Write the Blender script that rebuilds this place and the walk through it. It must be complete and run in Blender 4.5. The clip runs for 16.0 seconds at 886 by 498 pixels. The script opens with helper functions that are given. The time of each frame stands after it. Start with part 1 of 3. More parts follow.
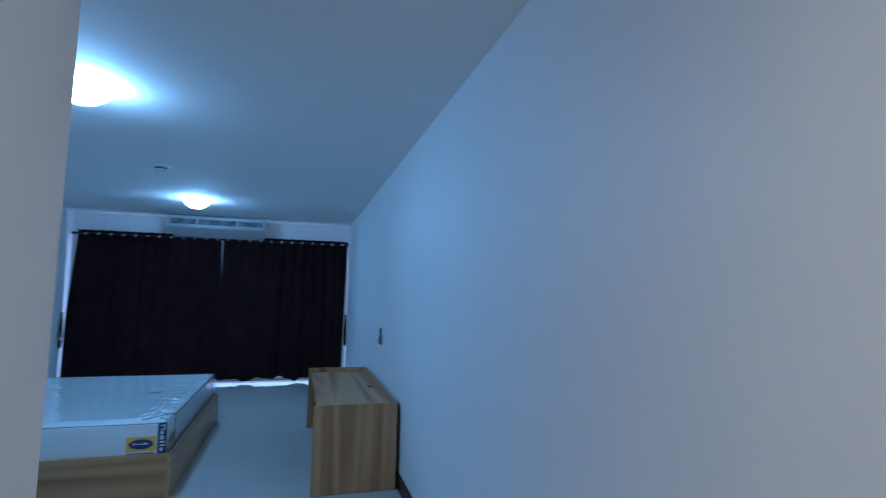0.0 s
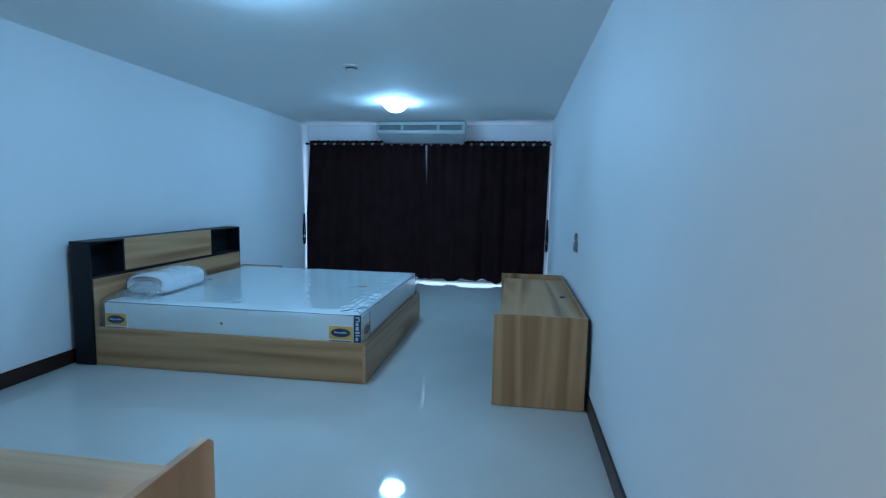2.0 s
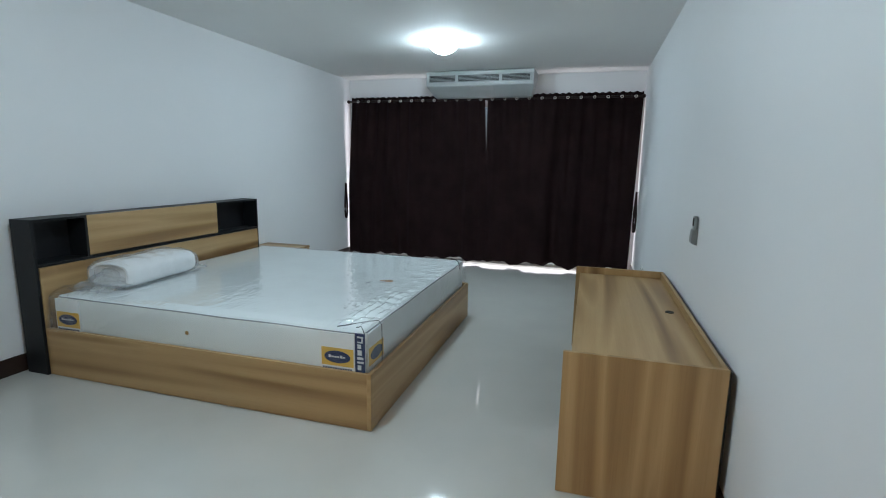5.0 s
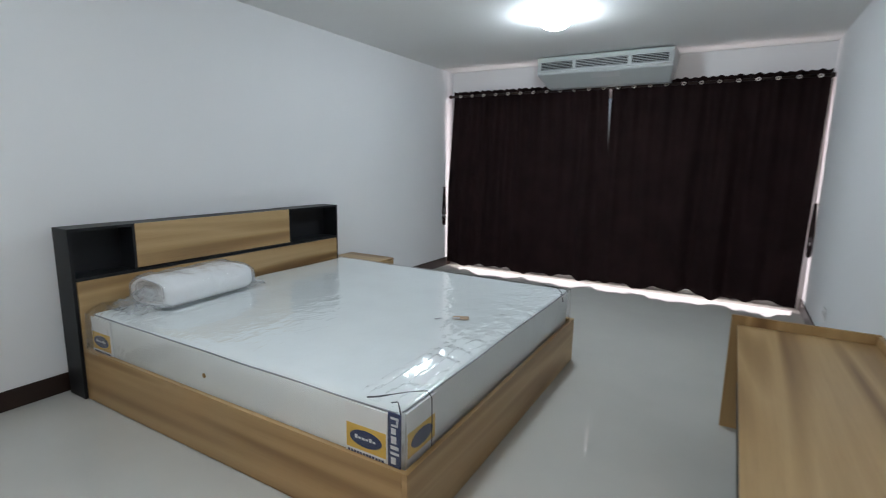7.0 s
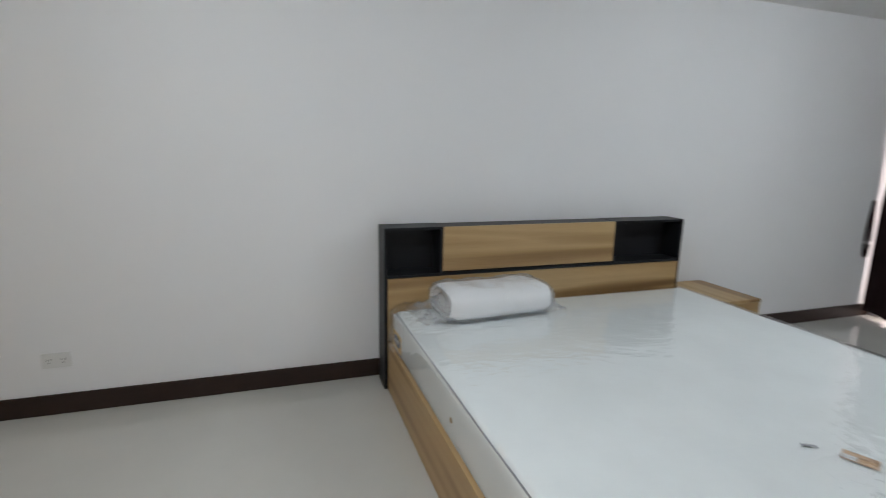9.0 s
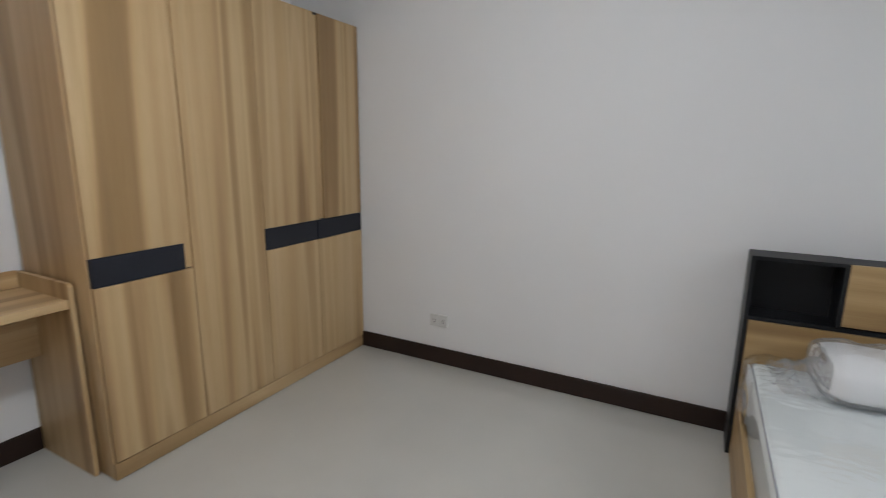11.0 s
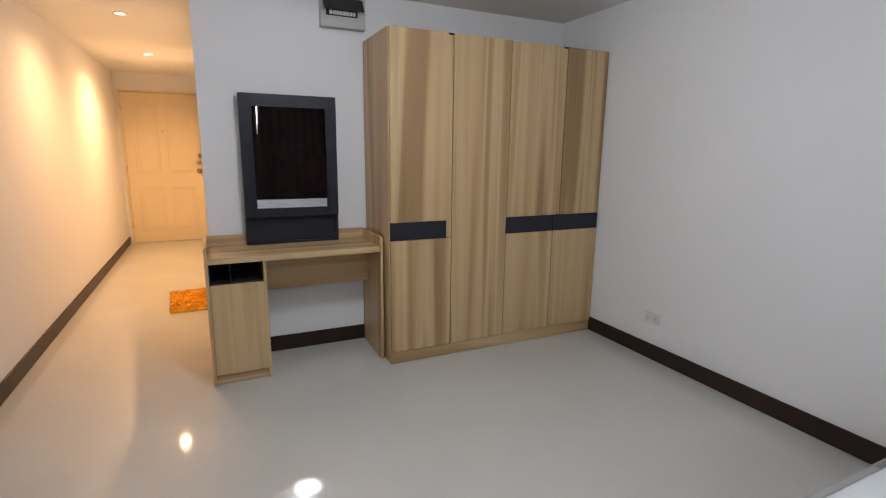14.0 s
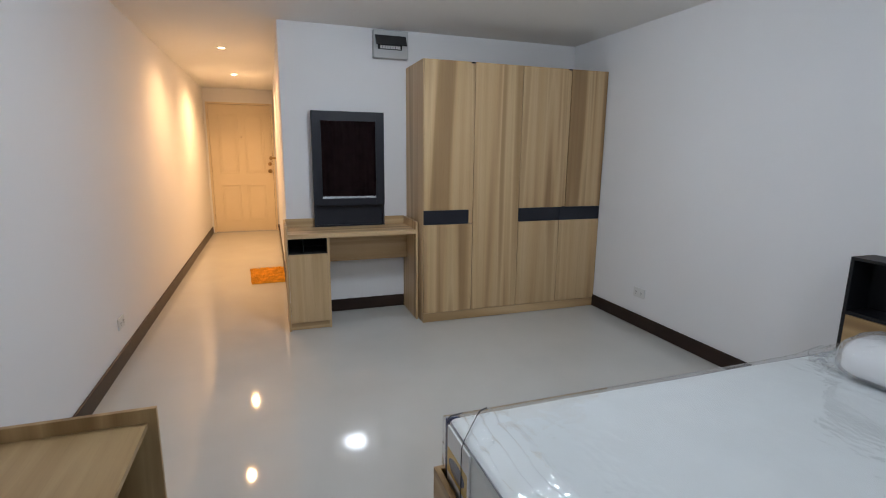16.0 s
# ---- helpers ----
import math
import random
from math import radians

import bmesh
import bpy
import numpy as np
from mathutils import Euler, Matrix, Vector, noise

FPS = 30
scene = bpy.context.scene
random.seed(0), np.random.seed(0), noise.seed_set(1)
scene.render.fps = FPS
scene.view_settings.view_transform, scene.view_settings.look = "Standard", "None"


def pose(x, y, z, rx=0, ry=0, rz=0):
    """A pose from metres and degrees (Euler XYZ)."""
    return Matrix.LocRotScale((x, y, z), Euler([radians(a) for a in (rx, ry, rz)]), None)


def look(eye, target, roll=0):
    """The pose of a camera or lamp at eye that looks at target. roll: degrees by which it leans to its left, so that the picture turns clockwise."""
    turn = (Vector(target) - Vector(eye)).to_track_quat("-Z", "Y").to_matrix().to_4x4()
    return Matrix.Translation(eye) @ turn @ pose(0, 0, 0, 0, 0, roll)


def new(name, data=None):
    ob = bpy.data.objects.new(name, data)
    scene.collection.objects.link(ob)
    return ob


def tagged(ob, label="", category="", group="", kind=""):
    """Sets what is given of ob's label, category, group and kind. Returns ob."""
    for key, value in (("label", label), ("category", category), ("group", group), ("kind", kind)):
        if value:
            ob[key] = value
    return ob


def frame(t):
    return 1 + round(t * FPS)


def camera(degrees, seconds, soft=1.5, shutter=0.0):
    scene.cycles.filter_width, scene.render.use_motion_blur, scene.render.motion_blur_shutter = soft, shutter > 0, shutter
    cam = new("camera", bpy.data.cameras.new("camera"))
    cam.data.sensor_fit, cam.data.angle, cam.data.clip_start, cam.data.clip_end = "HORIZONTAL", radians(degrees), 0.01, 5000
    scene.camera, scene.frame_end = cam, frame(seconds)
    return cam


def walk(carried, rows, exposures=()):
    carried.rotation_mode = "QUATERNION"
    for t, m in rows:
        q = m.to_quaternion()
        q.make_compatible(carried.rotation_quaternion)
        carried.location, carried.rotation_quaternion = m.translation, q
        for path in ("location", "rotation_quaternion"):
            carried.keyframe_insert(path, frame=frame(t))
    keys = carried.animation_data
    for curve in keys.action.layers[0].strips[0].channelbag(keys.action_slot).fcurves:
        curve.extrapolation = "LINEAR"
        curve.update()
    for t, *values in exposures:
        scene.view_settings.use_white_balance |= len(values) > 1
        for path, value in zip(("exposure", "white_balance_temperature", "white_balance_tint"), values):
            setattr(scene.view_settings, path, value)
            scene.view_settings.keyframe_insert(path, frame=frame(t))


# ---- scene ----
cam = camera(83.9, 16.0, 1.0, 0.4)
PATH = [
    (0, (0.382, 0.382, 1.269), (0.935, 2.295, 1.449), 1.2),
    (0.5, (0.477, 0.486, 1.254), (0.733, 2.465, 1.382), 1.2),
    (1, (0.57, 0.571, 1.242), (0.629, 2.57, 1.225), 1.3),
    (1.5, (0.607, 0.665, 1.232), (0.476, 2.657, 1.11), 1.3),
    (2, (0.607, 0.822, 1.219), (0.321, 2.79, 1.009), 1.1),
    (2.5, (0.591, 0.985, 1.219), (0.198, 2.924, 0.924), 1.0),
    (3, (0.596, 1.196, 1.222), (0.151, 3.117, 0.89), 0.8),
    (3.5, (0.576, 1.39, 1.208), (0.101, 3.304, 0.871), 0.9),
    (6, (0.543, 2.282, 1.194), (-0.165, 4.122, 0.858), 0.9),
    (6.5, (0.498, 2.476, 1.195), (-0.335, 4.263, 0.858), 0.9),
    (7, (0.45, 2.675, 1.21), (-0.541, 4.378, 0.867), 1.0),
    (7.5, (0.381, 2.832, 1.208), (-0.845, 4.374, 0.859), 1.2),
    (8, (0.31, 2.993, 1.238), (-1.161, 4.299, 0.875), 1.3),
    (8.5, (0.223, 3.171, 1.238), (-1.456, 4.194, 0.871), 1.2),
    (9, (0.131, 3.289, 1.251), (-1.73, 3.909, 0.862), 1.1),
    (9.5, (0.009, 3.374, 1.263), (-1.94, 3.582, 0.866), 0.9),
    (10, (-0.032, 3.459, 1.277), (-1.981, 3.268, 0.873), 0.7),
    (12.5, (0.012, 3.871, 1.258), (-1.18, 2.314, 0.867), 0.9),
    (13, (0.005, 4.026, 1.266), (-1.073, 2.387, 0.877), 0.8),
    (13.5, (0.0, 4.193, 1.259), (-0.961, 2.481, 0.875), 0.7),
    (14, (0.009, 4.402, 1.29), (-0.824, 2.626, 0.898), 0.7),
    (14.5, (0.037, 4.611, 1.299), (-0.732, 2.805, 0.914), 0.7),
    (15, (0.061, 4.824, 1.295), (-0.651, 2.995, 0.909), 0.7),
    (15.5, (0.113, 5.018, 1.296), (-0.56, 3.175, 0.91), 0.7),
    (16, (0.146, 5.2, 1.303), (-0.499, 3.347, 0.917), 0.6),
]
EXPOSURES = [(0.0, -0.92, 3640, -2), (0.5, -0.68, 3600, -7), (1.0, -0.63, 3580, -8), (1.5, -0.53, 3650, -9), (2.0, -0.43, 3860, -10), (2.5, -0.31, 4030, -11), (3.5, -0.19, 4480, -10),
             (5.0, -0.06, 5700, -1), (6.0, -0.02, 5980, 4), (9.0, -0.06, 6500, 10), (10.0, -0.15, 6600, 11), (13.0, -0.05, 6650, 15), (14.0, -0.11, 6500, 15), (16.0, -0.25, 6120, 12)]
walk(cam, [(t, look(eye, target, roll)) for t, eye, target, roll in PATH], EXPOSURES)

# ---- world and large lights ----
world = bpy.data.worlds.new("world")
scene.world = world
world.use_nodes = True
wn = world.node_tree
sky = wn.nodes.new("ShaderNodeTexSky")
sky.sky_type, sky.sun_disc = "NISHITA", False
sky.sun_elevation, sky.sun_rotation = radians(55), radians(60)
sky.air_density, sky.dust_density, sky.ozone_density = 0.6, 6.0, 0.3
wn.nodes["Background"].inputs["Strength"].default_value = 0.12
wn.links.new(sky.outputs["Color"], wn.nodes["Background"].inputs["Color"])

sun = new("sun", bpy.data.lights.new("sun", "SUN"))
sun.data.energy, sun.data.angle, sun.data.color = 1.2, radians(10), (1.0, 0.95, 0.88)
sun.matrix_world = look((0, 0, 20), (0 - 0.9, -0.5, 20 - 1.5))

window_glow = new("window_daylight", bpy.data.lights.new("window_daylight", "AREA"))
window_glow.data.shape, window_glow.data.size, window_glow.data.size_y = "RECTANGLE", 3.34, 1.90
window_glow.data.energy, window_glow.data.color = 68.0, (1.0, 0.82, 0.81)
window_glow.matrix_world = look((-0.67, 7.855, 0.975), (-0.67, 6.0, 0.975))

DOME = 116.0        # glow of the two ceiling domes
DOWN = 125.0        # watts of the corridor downlights

# ---- materials ----


def nodes_of(name):
    m = bpy.data.materials.new(name)
    m.use_nodes = True
    t = m.node_tree
    return m, t, t.nodes["Principled BSDF"]


def add(t, kind, **inputs):
    n = t.nodes.new(kind)
    for key, value in inputs.items():
        n.inputs[key].default_value = value
    return n


def ramp(t, stops):
    n = t.nodes.new("ShaderNodeValToRGB")
    while len(n.color_ramp.elements) < len(stops):
        n.color_ramp.elements.new(0.5)
    for e, (p, c) in zip(n.color_ramp.elements, stops):
        e.position, e.color = p, (*c, 1)
    return n


def mottled(name, colour, rough=0.6, amount=0.06, scale=3.0, fine=180.0, bump=0.05, metal=0.0, coat=0.0, spec=0.5):
    """A plain surface with cloudy tone, fine grain and slight relief."""
    m, t, p = nodes_of(name)
    co = t.nodes.new("ShaderNodeTexCoord")
    big = add(t, "ShaderNodeTexNoise", Scale=scale, Detail=4.0)
    small = add(t, "ShaderNodeTexNoise", Scale=fine, Detail=3.0)
    for n in (big, small):
        t.links.new(co.outputs["Object"], n.inputs["Vector"])
    lo = tuple(c * (1 - amount) for c in colour)
    hi = tuple(min(1, c * (1 + amount)) for c in colour)
    r = ramp(t, [(0.3, lo), (0.7, hi)])
    t.links.new(big.outputs["Fac"], r.inputs["Fac"])
    t.links.new(r.outputs["Color"], p.inputs["Base Color"])
    rr = add(t, "ShaderNodeMapRange", **{"To Min": max(0.02, rough * 0.85), "To Max": min(1, rough * 1.15)})
    t.links.new(big.outputs["Fac"], rr.inputs["Value"])
    t.links.new(rr.outputs["Result"], p.inputs["Roughness"])
    b = add(t, "ShaderNodeBump", Strength=bump, Distance=0.002)
    t.links.new(small.outputs["Fac"], b.inputs["Height"])
    t.links.new(b.outputs["Normal"], p.inputs["Normal"])
    p.inputs["Metallic"].default_value = metal
    p.inputs["Coat Weight"].default_value = coat
    p.inputs["Specular IOR Level"].default_value = spec
    return m


def laminate(name, axis, pale=False):
    """Oak laminate, its grain running along one axis of the board. pale: the lit tone, otherwise shade darkens the
    colour.
    """
    m, t, p = nodes_of(name)
    co = t.nodes.new("ShaderNodeTexCoord")
    info = t.nodes.new("ShaderNodeObjectInfo")
    shift = add(t, "ShaderNodeVectorMath")
    shift.operation = "MULTIPLY_ADD"
    shift.inputs[1].default_value = (7.0, 5.0, 3.0)
    t.links.new(info.outputs["Random"], shift.inputs[0])
    t.links.new(co.outputs["Object"], shift.inputs[2])

    def stretched(across, along, detail, distort=0.0):
        mp = t.nodes.new("ShaderNodeMapping")
        mp.inputs["Scale"].default_value = [along if a == axis else across for a in "XYZ"]
        t.links.new(shift.outputs["Vector"], mp.inputs["Vector"])
        n = add(t, "ShaderNodeTexNoise", Scale=1.0, Detail=detail, Distortion=distort)
        t.links.new(mp.outputs["Vector"], n.inputs["Vector"])
        return n

    bands = stretched(6.6, 0.22, 1.5, 0.7) if pale else stretched(5.6, 0.28, 1.2, 0.9)
    streak = stretched(30.0, 0.45, 3.0, 0.4)
    pores = stretched(260.0, 9.0, 2.0)
    if pale:
        stops = [(0.26, (0.285, 0.176, 0.080)), (0.378, (0.355, 0.220, 0.100)), (0.46, (0.530, 0.356, 0.180)),
                 (0.57, (0.592, 0.422, 0.231)), (0.648, (0.430, 0.281, 0.133)), (0.78, (0.300, 0.186, 0.084))]
    else:
        stops = [(0.26, (0.148, 0.077, 0.028)), (0.37, (0.261, 0.153, 0.060)), (0.46, (0.392, 0.254, 0.113)),
                 (0.55, (0.448, 0.304, 0.147)), (0.62, (0.339, 0.213, 0.091)), (0.72, (0.187, 0.103, 0.039))]
    r = ramp(t, stops)
    t.links.new(bands.outputs["Fac"], r.inputs["Fac"])
    r2 = ramp(t, [(0.30, (0.72, 0.66, 0.58)), (0.52, (1, 1, 1))])
    t.links.new(streak.outputs["Fac"], r2.inputs["Fac"])
    r3 = ramp(t, [(0.32, (0.80, 0.77, 0.72)), (0.48, (1, 1, 1))])
    t.links.new(pores.outputs["Fac"], r3.inputs["Fac"])
    last = r
    for other in (r2, r3):
        mix = t.nodes.new("ShaderNodeMix")
        mix.data_type, mix.blend_type = "RGBA", "MULTIPLY"
        mix.inputs["Factor"].default_value = 0.34 if other is r2 else 0.28
        t.links.new(last.outputs[0] if last is r else last.outputs["Result"], mix.inputs["A"])
        t.links.new(other.outputs["Color"], mix.inputs["B"])
        last = mix
    for out in last.outputs:
        if out.type == "RGBA":
            t.links.new(out, p.inputs["Base Color"])
    p.inputs["Roughness"].default_value = 0.42
    b = add(t, "ShaderNodeBump", Strength=0.12, Distance=0.001)
    t.links.new(pores.outputs["Fac"], b.inputs["Height"])
    t.links.new(b.outputs["Normal"], p.inputs["Normal"])
    return m


def glowing(name, colour, strength):
    m, t, p = nodes_of(name)
    p.inputs["Base Color"].default_value = (*colour, 1)
    p.inputs["Emission Color"].default_value = (*colour, 1)
    p.inputs["Emission Strength"].default_value = strength
    return m


def film_material(name, haze=0.0, crease=0.09, scale=30.0):
    """Clear polythene: see-through, with gloss that grows at a slant."""
    m, t, p = nodes_of(name)
    out = t.nodes["Material Output"]
    clear = t.nodes.new("ShaderNodeBsdfTransparent")
    clear.inputs["Color"].default_value = (0.985, 0.99, 0.995, 1)
    gloss = add(t, "ShaderNodeBsdfGlossy", Roughness=0.035)
    facing = add(t, "ShaderNodeLayerWeight", Blend=0.5)
    power = t.nodes.new("ShaderNodeMath")
    power.operation = "POWER"
    power.inputs[1].default_value = 3.3
    fres = add(t, "ShaderNodeMapRange", **{"To Min": 0.06, "To Max": 0.75})
    t.links.new(facing.outputs["Facing"], power.inputs[0])
    t.links.new(power.outputs["Value"], fres.inputs["Value"])
    mix = t.nodes.new("ShaderNodeMixShader")
    co = t.nodes.new("ShaderNodeTexCoord")
    n = add(t, "ShaderNodeTexNoise", Scale=scale, Detail=3.0, Distortion=1.2)
    b = add(t, "ShaderNodeBump", Strength=crease, Distance=0.01)
    t.links.new(co.outputs["Object"], n.inputs["Vector"])
    t.links.new(n.outputs["Fac"], b.inputs["Height"])
    t.links.new(b.outputs["Normal"], gloss.inputs["Normal"])
    t.links.new(b.outputs["Normal"], facing.inputs["Normal"])
    t.links.new(fres.outputs["Result"], mix.inputs["Fac"])
    t.links.new(clear.outputs["BSDF"], mix.inputs[1])
    t.links.new(gloss.outputs["BSDF"], mix.inputs[2])
    cloud = t.nodes.new("ShaderNodeMixShader")
    milk = t.nodes.new("ShaderNodeBsdfTranslucent")
    milk.inputs["Color"].default_value = (0.85, 0.86, 0.88, 1)
    matt = add(t, "ShaderNodeBsdfDiffuse")
    matt.inputs["Color"].default_value = (0.85, 0.86, 0.88, 1)
    both = t.nodes.new("ShaderNodeMixShader")
    t.links.new(milk.outputs["BSDF"], both.inputs[1])
    t.links.new(matt.outputs["BSDF"], both.inputs[2])
    cloud.inputs["Fac"].default_value = haze
    t.links.new(mix.outputs["Shader"], cloud.inputs[1])
    t.links.new(both.outputs["Shader"], cloud.inputs[2])
    t.links.new(cloud.outputs["Shader"], out.inputs["Surface"])
    return m


PAINT = mottled("white_wall_paint", (0.78, 0.78, 0.79), 0.55, 0.015, 1.3, 90, 0.05)
CEIL = mottled("ceiling_paint", (0.82, 0.82, 0.81), 0.75, 0.015, 1.0, 120, 0.05)
TILE = mottled("polished_cream_tile", (0.50, 0.49, 0.456), 0.05, 0.035, 2.2, 60, 0.003)
SKIRT = mottled("dark_brown_skirting", (0.023, 0.0115, 0.0082), 0.40, 0.2, 8, 200, 0.05, spec=0.35)
# one oak laminate twice: dimmer light on bed and bench is in the darker colour
WOOD_SHADED = {a: laminate("shaded_oak_laminate_" + a.lower(), a) for a in "XYZ"}
WOOD_LIT = {a: laminate("lit_oak_laminate_" + a.lower(), a, True) for a in "XYZ"}
BLACK = mottled("charcoal_laminate", (0.0085, 0.0088, 0.0105), 0.45, 0.12, 6, 240, 0.08, spec=0.3)
SLATE = mottled("slate_grey_laminate", (0.017, 0.0185, 0.026), 0.45, 0.10, 6, 240, 0.08, spec=0.3)
CLOTH = mottled("dark_brown_curtain_cloth", (0.025, 0.0150, 0.0155), 0.85, 0.2, 5, 420, 0.25, spec=0.12)
STEEL = mottled("bright_steel", (0.75, 0.74, 0.72), 0.22, 0.04, 10, 200, 0.01, metal=1.0)
EYELET = mottled("polished_eyelet_steel", (0.80, 0.76, 0.70), 0.28, 0.03, 10, 200, 0.01, metal=1.0)
BRASS = mottled("aged_brass", (0.42, 0.28, 0.12), 0.3, 0.1, 20, 200, 0.03, metal=1.0)
PLASTIC = mottled("white_plastic", (0.66, 0.66, 0.65), 0.35, 0.02, 5, 100, 0.01)
GREYPL = mottled("pale_grey_plastic", (0.47, 0.48, 0.48), 0.4, 0.03, 5, 100, 0.01)
SWITCHPL = mottled("dark_grey_plastic", (0.22, 0.225, 0.225), 0.35, 0.05, 5, 100, 0.01)
DARKPL = mottled("smoked_plastic", (0.035, 0.036, 0.038), 0.18, 0.1, 5, 100, 0.01)
ACCASE = mottled("air_conditioner_case", (0.43, 0.45, 0.45), 0.4, 0.03, 3, 100, 0.01)
DOORP = mottled("cream_door_paint", (0.74, 0.63, 0.44), 0.4, 0.03, 2, 120, 0.04)
TICKING = mottled("white_mattress_cloth", (0.795, 0.825, 0.82), 0.7, 0.03, 5, 350, 0.15)
PIPING = mottled("grey_piping", (0.26, 0.27, 0.29), 0.6, 0.1, 20, 300, 0.1)
YELLOW = mottled("yellow_print", (0.72, 0.46, 0.07), 0.5, 0.05, 20, 200, 0.02)
BLUE = mottled("navy_print", (0.010, 0.024, 0.095), 0.45, 0.08, 20, 200, 0.02)
WHITEPR = mottled("white_print", (0.66, 0.67, 0.69), 0.5, 0.03, 20, 200, 0.02)
CARD = mottled("orange_brown_card", (0.50, 0.33, 0.20), 0.6, 0.5, 60, 200, 0.05)
CARDWHITE = mottled("white_corner_card", (0.82, 0.83, 0.83), 0.5, 0.03, 12, 200, 0.02)
PILLOW = mottled("white_pillow_cloth", (0.88, 0.88, 0.88), 0.7, 0.03, 6, 250, 0.2)
SHAG = mottled("orange_shag", (0.80, 0.41, 0.04), 0.9, 0.3, 16, 300, 0.4, spec=0.1)
RUBBER = mottled("black_rubber", (0.012, 0.012, 0.012), 0.6, 0.1, 20, 200, 0.05)
CONC = mottled("balcony_concrete", (0.45, 0.44, 0.42), 0.8, 0.1, 3, 80, 0.2)
ALU = mottled("white_aluminium", (0.75, 0.75, 0.75), 0.35, 0.02, 5, 100, 0.01)
FILM = film_material("clear_polythene")
CRUMPLED = film_material("crumpled_polythene", 0.24, 0.4, 42.0)
DOMEGLOW = glowing("lit_opal_glass", (0.87, 0.945, 1.0), DOME)
BULB = glowing("lit_warm_bulb", (1.0, 0.78, 0.48), 60.0)

MIRROR, mt, mp_ = nodes_of("silvered_glass")
mp_.inputs["Base Color"].default_value = (0.86, 0.87, 0.87, 1)
mp_.inputs["Metallic"].default_value, mp_.inputs["Roughness"].default_value = 1.0, 0.012

GLASS, gt, gp = nodes_of("clear_pane")
gp.inputs["Transmission Weight"].default_value, gp.inputs["Roughness"].default_value = 1.0, 0.0
gp.inputs["IOR"].default_value = 1.45

# ---- building helpers ----


def box(bm, x0, x1, y0, y1, z0, z1, bevel=0.0):
    """Adds a block with softened edges to bm."""
    made = bmesh.ops.create_cube(bm, size=1.0, matrix=Matrix.LocRotScale(
        ((x0 + x1) / 2, (y0 + y1) / 2, (z0 + z1) / 2), None, (abs(x1 - x0), abs(y1 - y0), abs(z1 - z0))))
    if bevel:
        edges = {e for v in made["verts"] for e in v.link_edges}
        bmesh.ops.bevel(bm, geom=list(edges), offset=bevel, segments=2, affect="EDGES", profile=0.5)
    return bm


def block(x0, x1, y0, y1, z0, z1, bevel=0.0012):
    return box(bmesh.new(), x0, x1, y0, y1, z0, z1, bevel)


def rod(a, b, r, segs=16, r2=None):
    """A round bar from a to b."""
    a, b = Vector(a), Vector(b)
    bm = bmesh.new()
    m = Matrix.Translation((a + b) / 2) @ (b - a).to_track_quat("Z", "Y").to_matrix().to_4x4()
    bmesh.ops.create_cone(bm, cap_ends=True, segments=segs, radius1=r, radius2=r if r2 is None else r2, depth=(b - a).length, matrix=m)
    return bm


def lathe(profile, segs=40, m=None):
    """Turns (radius, height) pairs round the z axis."""
    bm = bmesh.new()
    rings = []
    for r, z in profile:
        rings.append([bm.verts.new((r * math.cos(k * math.tau / segs), r * math.sin(k * math.tau / segs), z)) for k in range(segs)])
    for lo, hi in zip(rings, rings[1:]):
        for k in range(segs):
            bm.faces.new((lo[k], lo[(k + 1) % segs], hi[(k + 1) % segs], hi[k]))
    bmesh.ops.remove_doubles(bm, verts=bm.verts, dist=1e-5)
    bmesh.ops.recalc_face_normals(bm, faces=bm.faces)
    if m:
        bm.transform(m)
    return bm


def prism(points, axis, a, b, bevel=0.0):
    """Extrudes a closed outline along an axis from a to b. points are the two other coordinates in x, y, z order."""
    bm = bmesh.new()
    put = {"X": lambda p, s: (s, p[0], p[1]), "Y": lambda p, s: (p[0], s, p[1]), "Z": lambda p, s: (p[0], p[1], s)}[axis]
    one = [bm.verts.new(put(p, a)) for p in points]
    two = [bm.verts.new(put(p, b)) for p in points]
    n = len(points)
    bm.faces.new(one), bm.faces.new(two[::-1])
    for k in range(n):
        bm.faces.new((one[k], two[k], two[(k + 1) % n], one[(k + 1) % n]))
    bmesh.ops.recalc_face_normals(bm, faces=bm.faces)
    if bevel:
        bmesh.ops.bevel(bm, geom=list(bm.edges), offset=bevel, segments=2, affect="EDGES", profile=0.5)
    return bm


def tube(points, r, segs=8):
    """A soft cord through points."""
    pts = [Vector(p) for p in points]
    bm = bmesh.new()
    rings = []
    for k, p in enumerate(pts):
        d = (pts[min(k + 1, len(pts) - 1)] - pts[max(k - 1, 0)]).normalized()
        q = d.to_track_quat("Z", "Y")
        rings.append([bm.verts.new(p + q @ Vector((r * math.cos(j * math.tau / segs), r * math.sin(j * math.tau / segs), 0))) for j in range(segs)])
    for lo, hi in zip(rings, rings[1:]):
        for j in range(segs):
            bm.faces.new((lo[j], lo[(j + 1) % segs], hi[(j + 1) % segs], hi[j]))
    bm.faces.new(rings[0][::-1]), bm.faces.new(rings[-1])
    bmesh.ops.recalc_face_normals(bm, faces=bm.faces)
    return bm


def mesh_of(name, bm, material, smooth=False):
    me = bpy.data.meshes.new(name)
    bm.to_mesh(me)
    bm.free()
    me.materials.append(material)
    if smooth:
        for f in me.polygons:
            f.use_smooth = True
    return me


def part(name, bm, material, parent, label="", smooth=False):
    ob = new(name, mesh_of(name, bm, material, smooth))
    ob.parent = parent
    return tagged(ob, label)


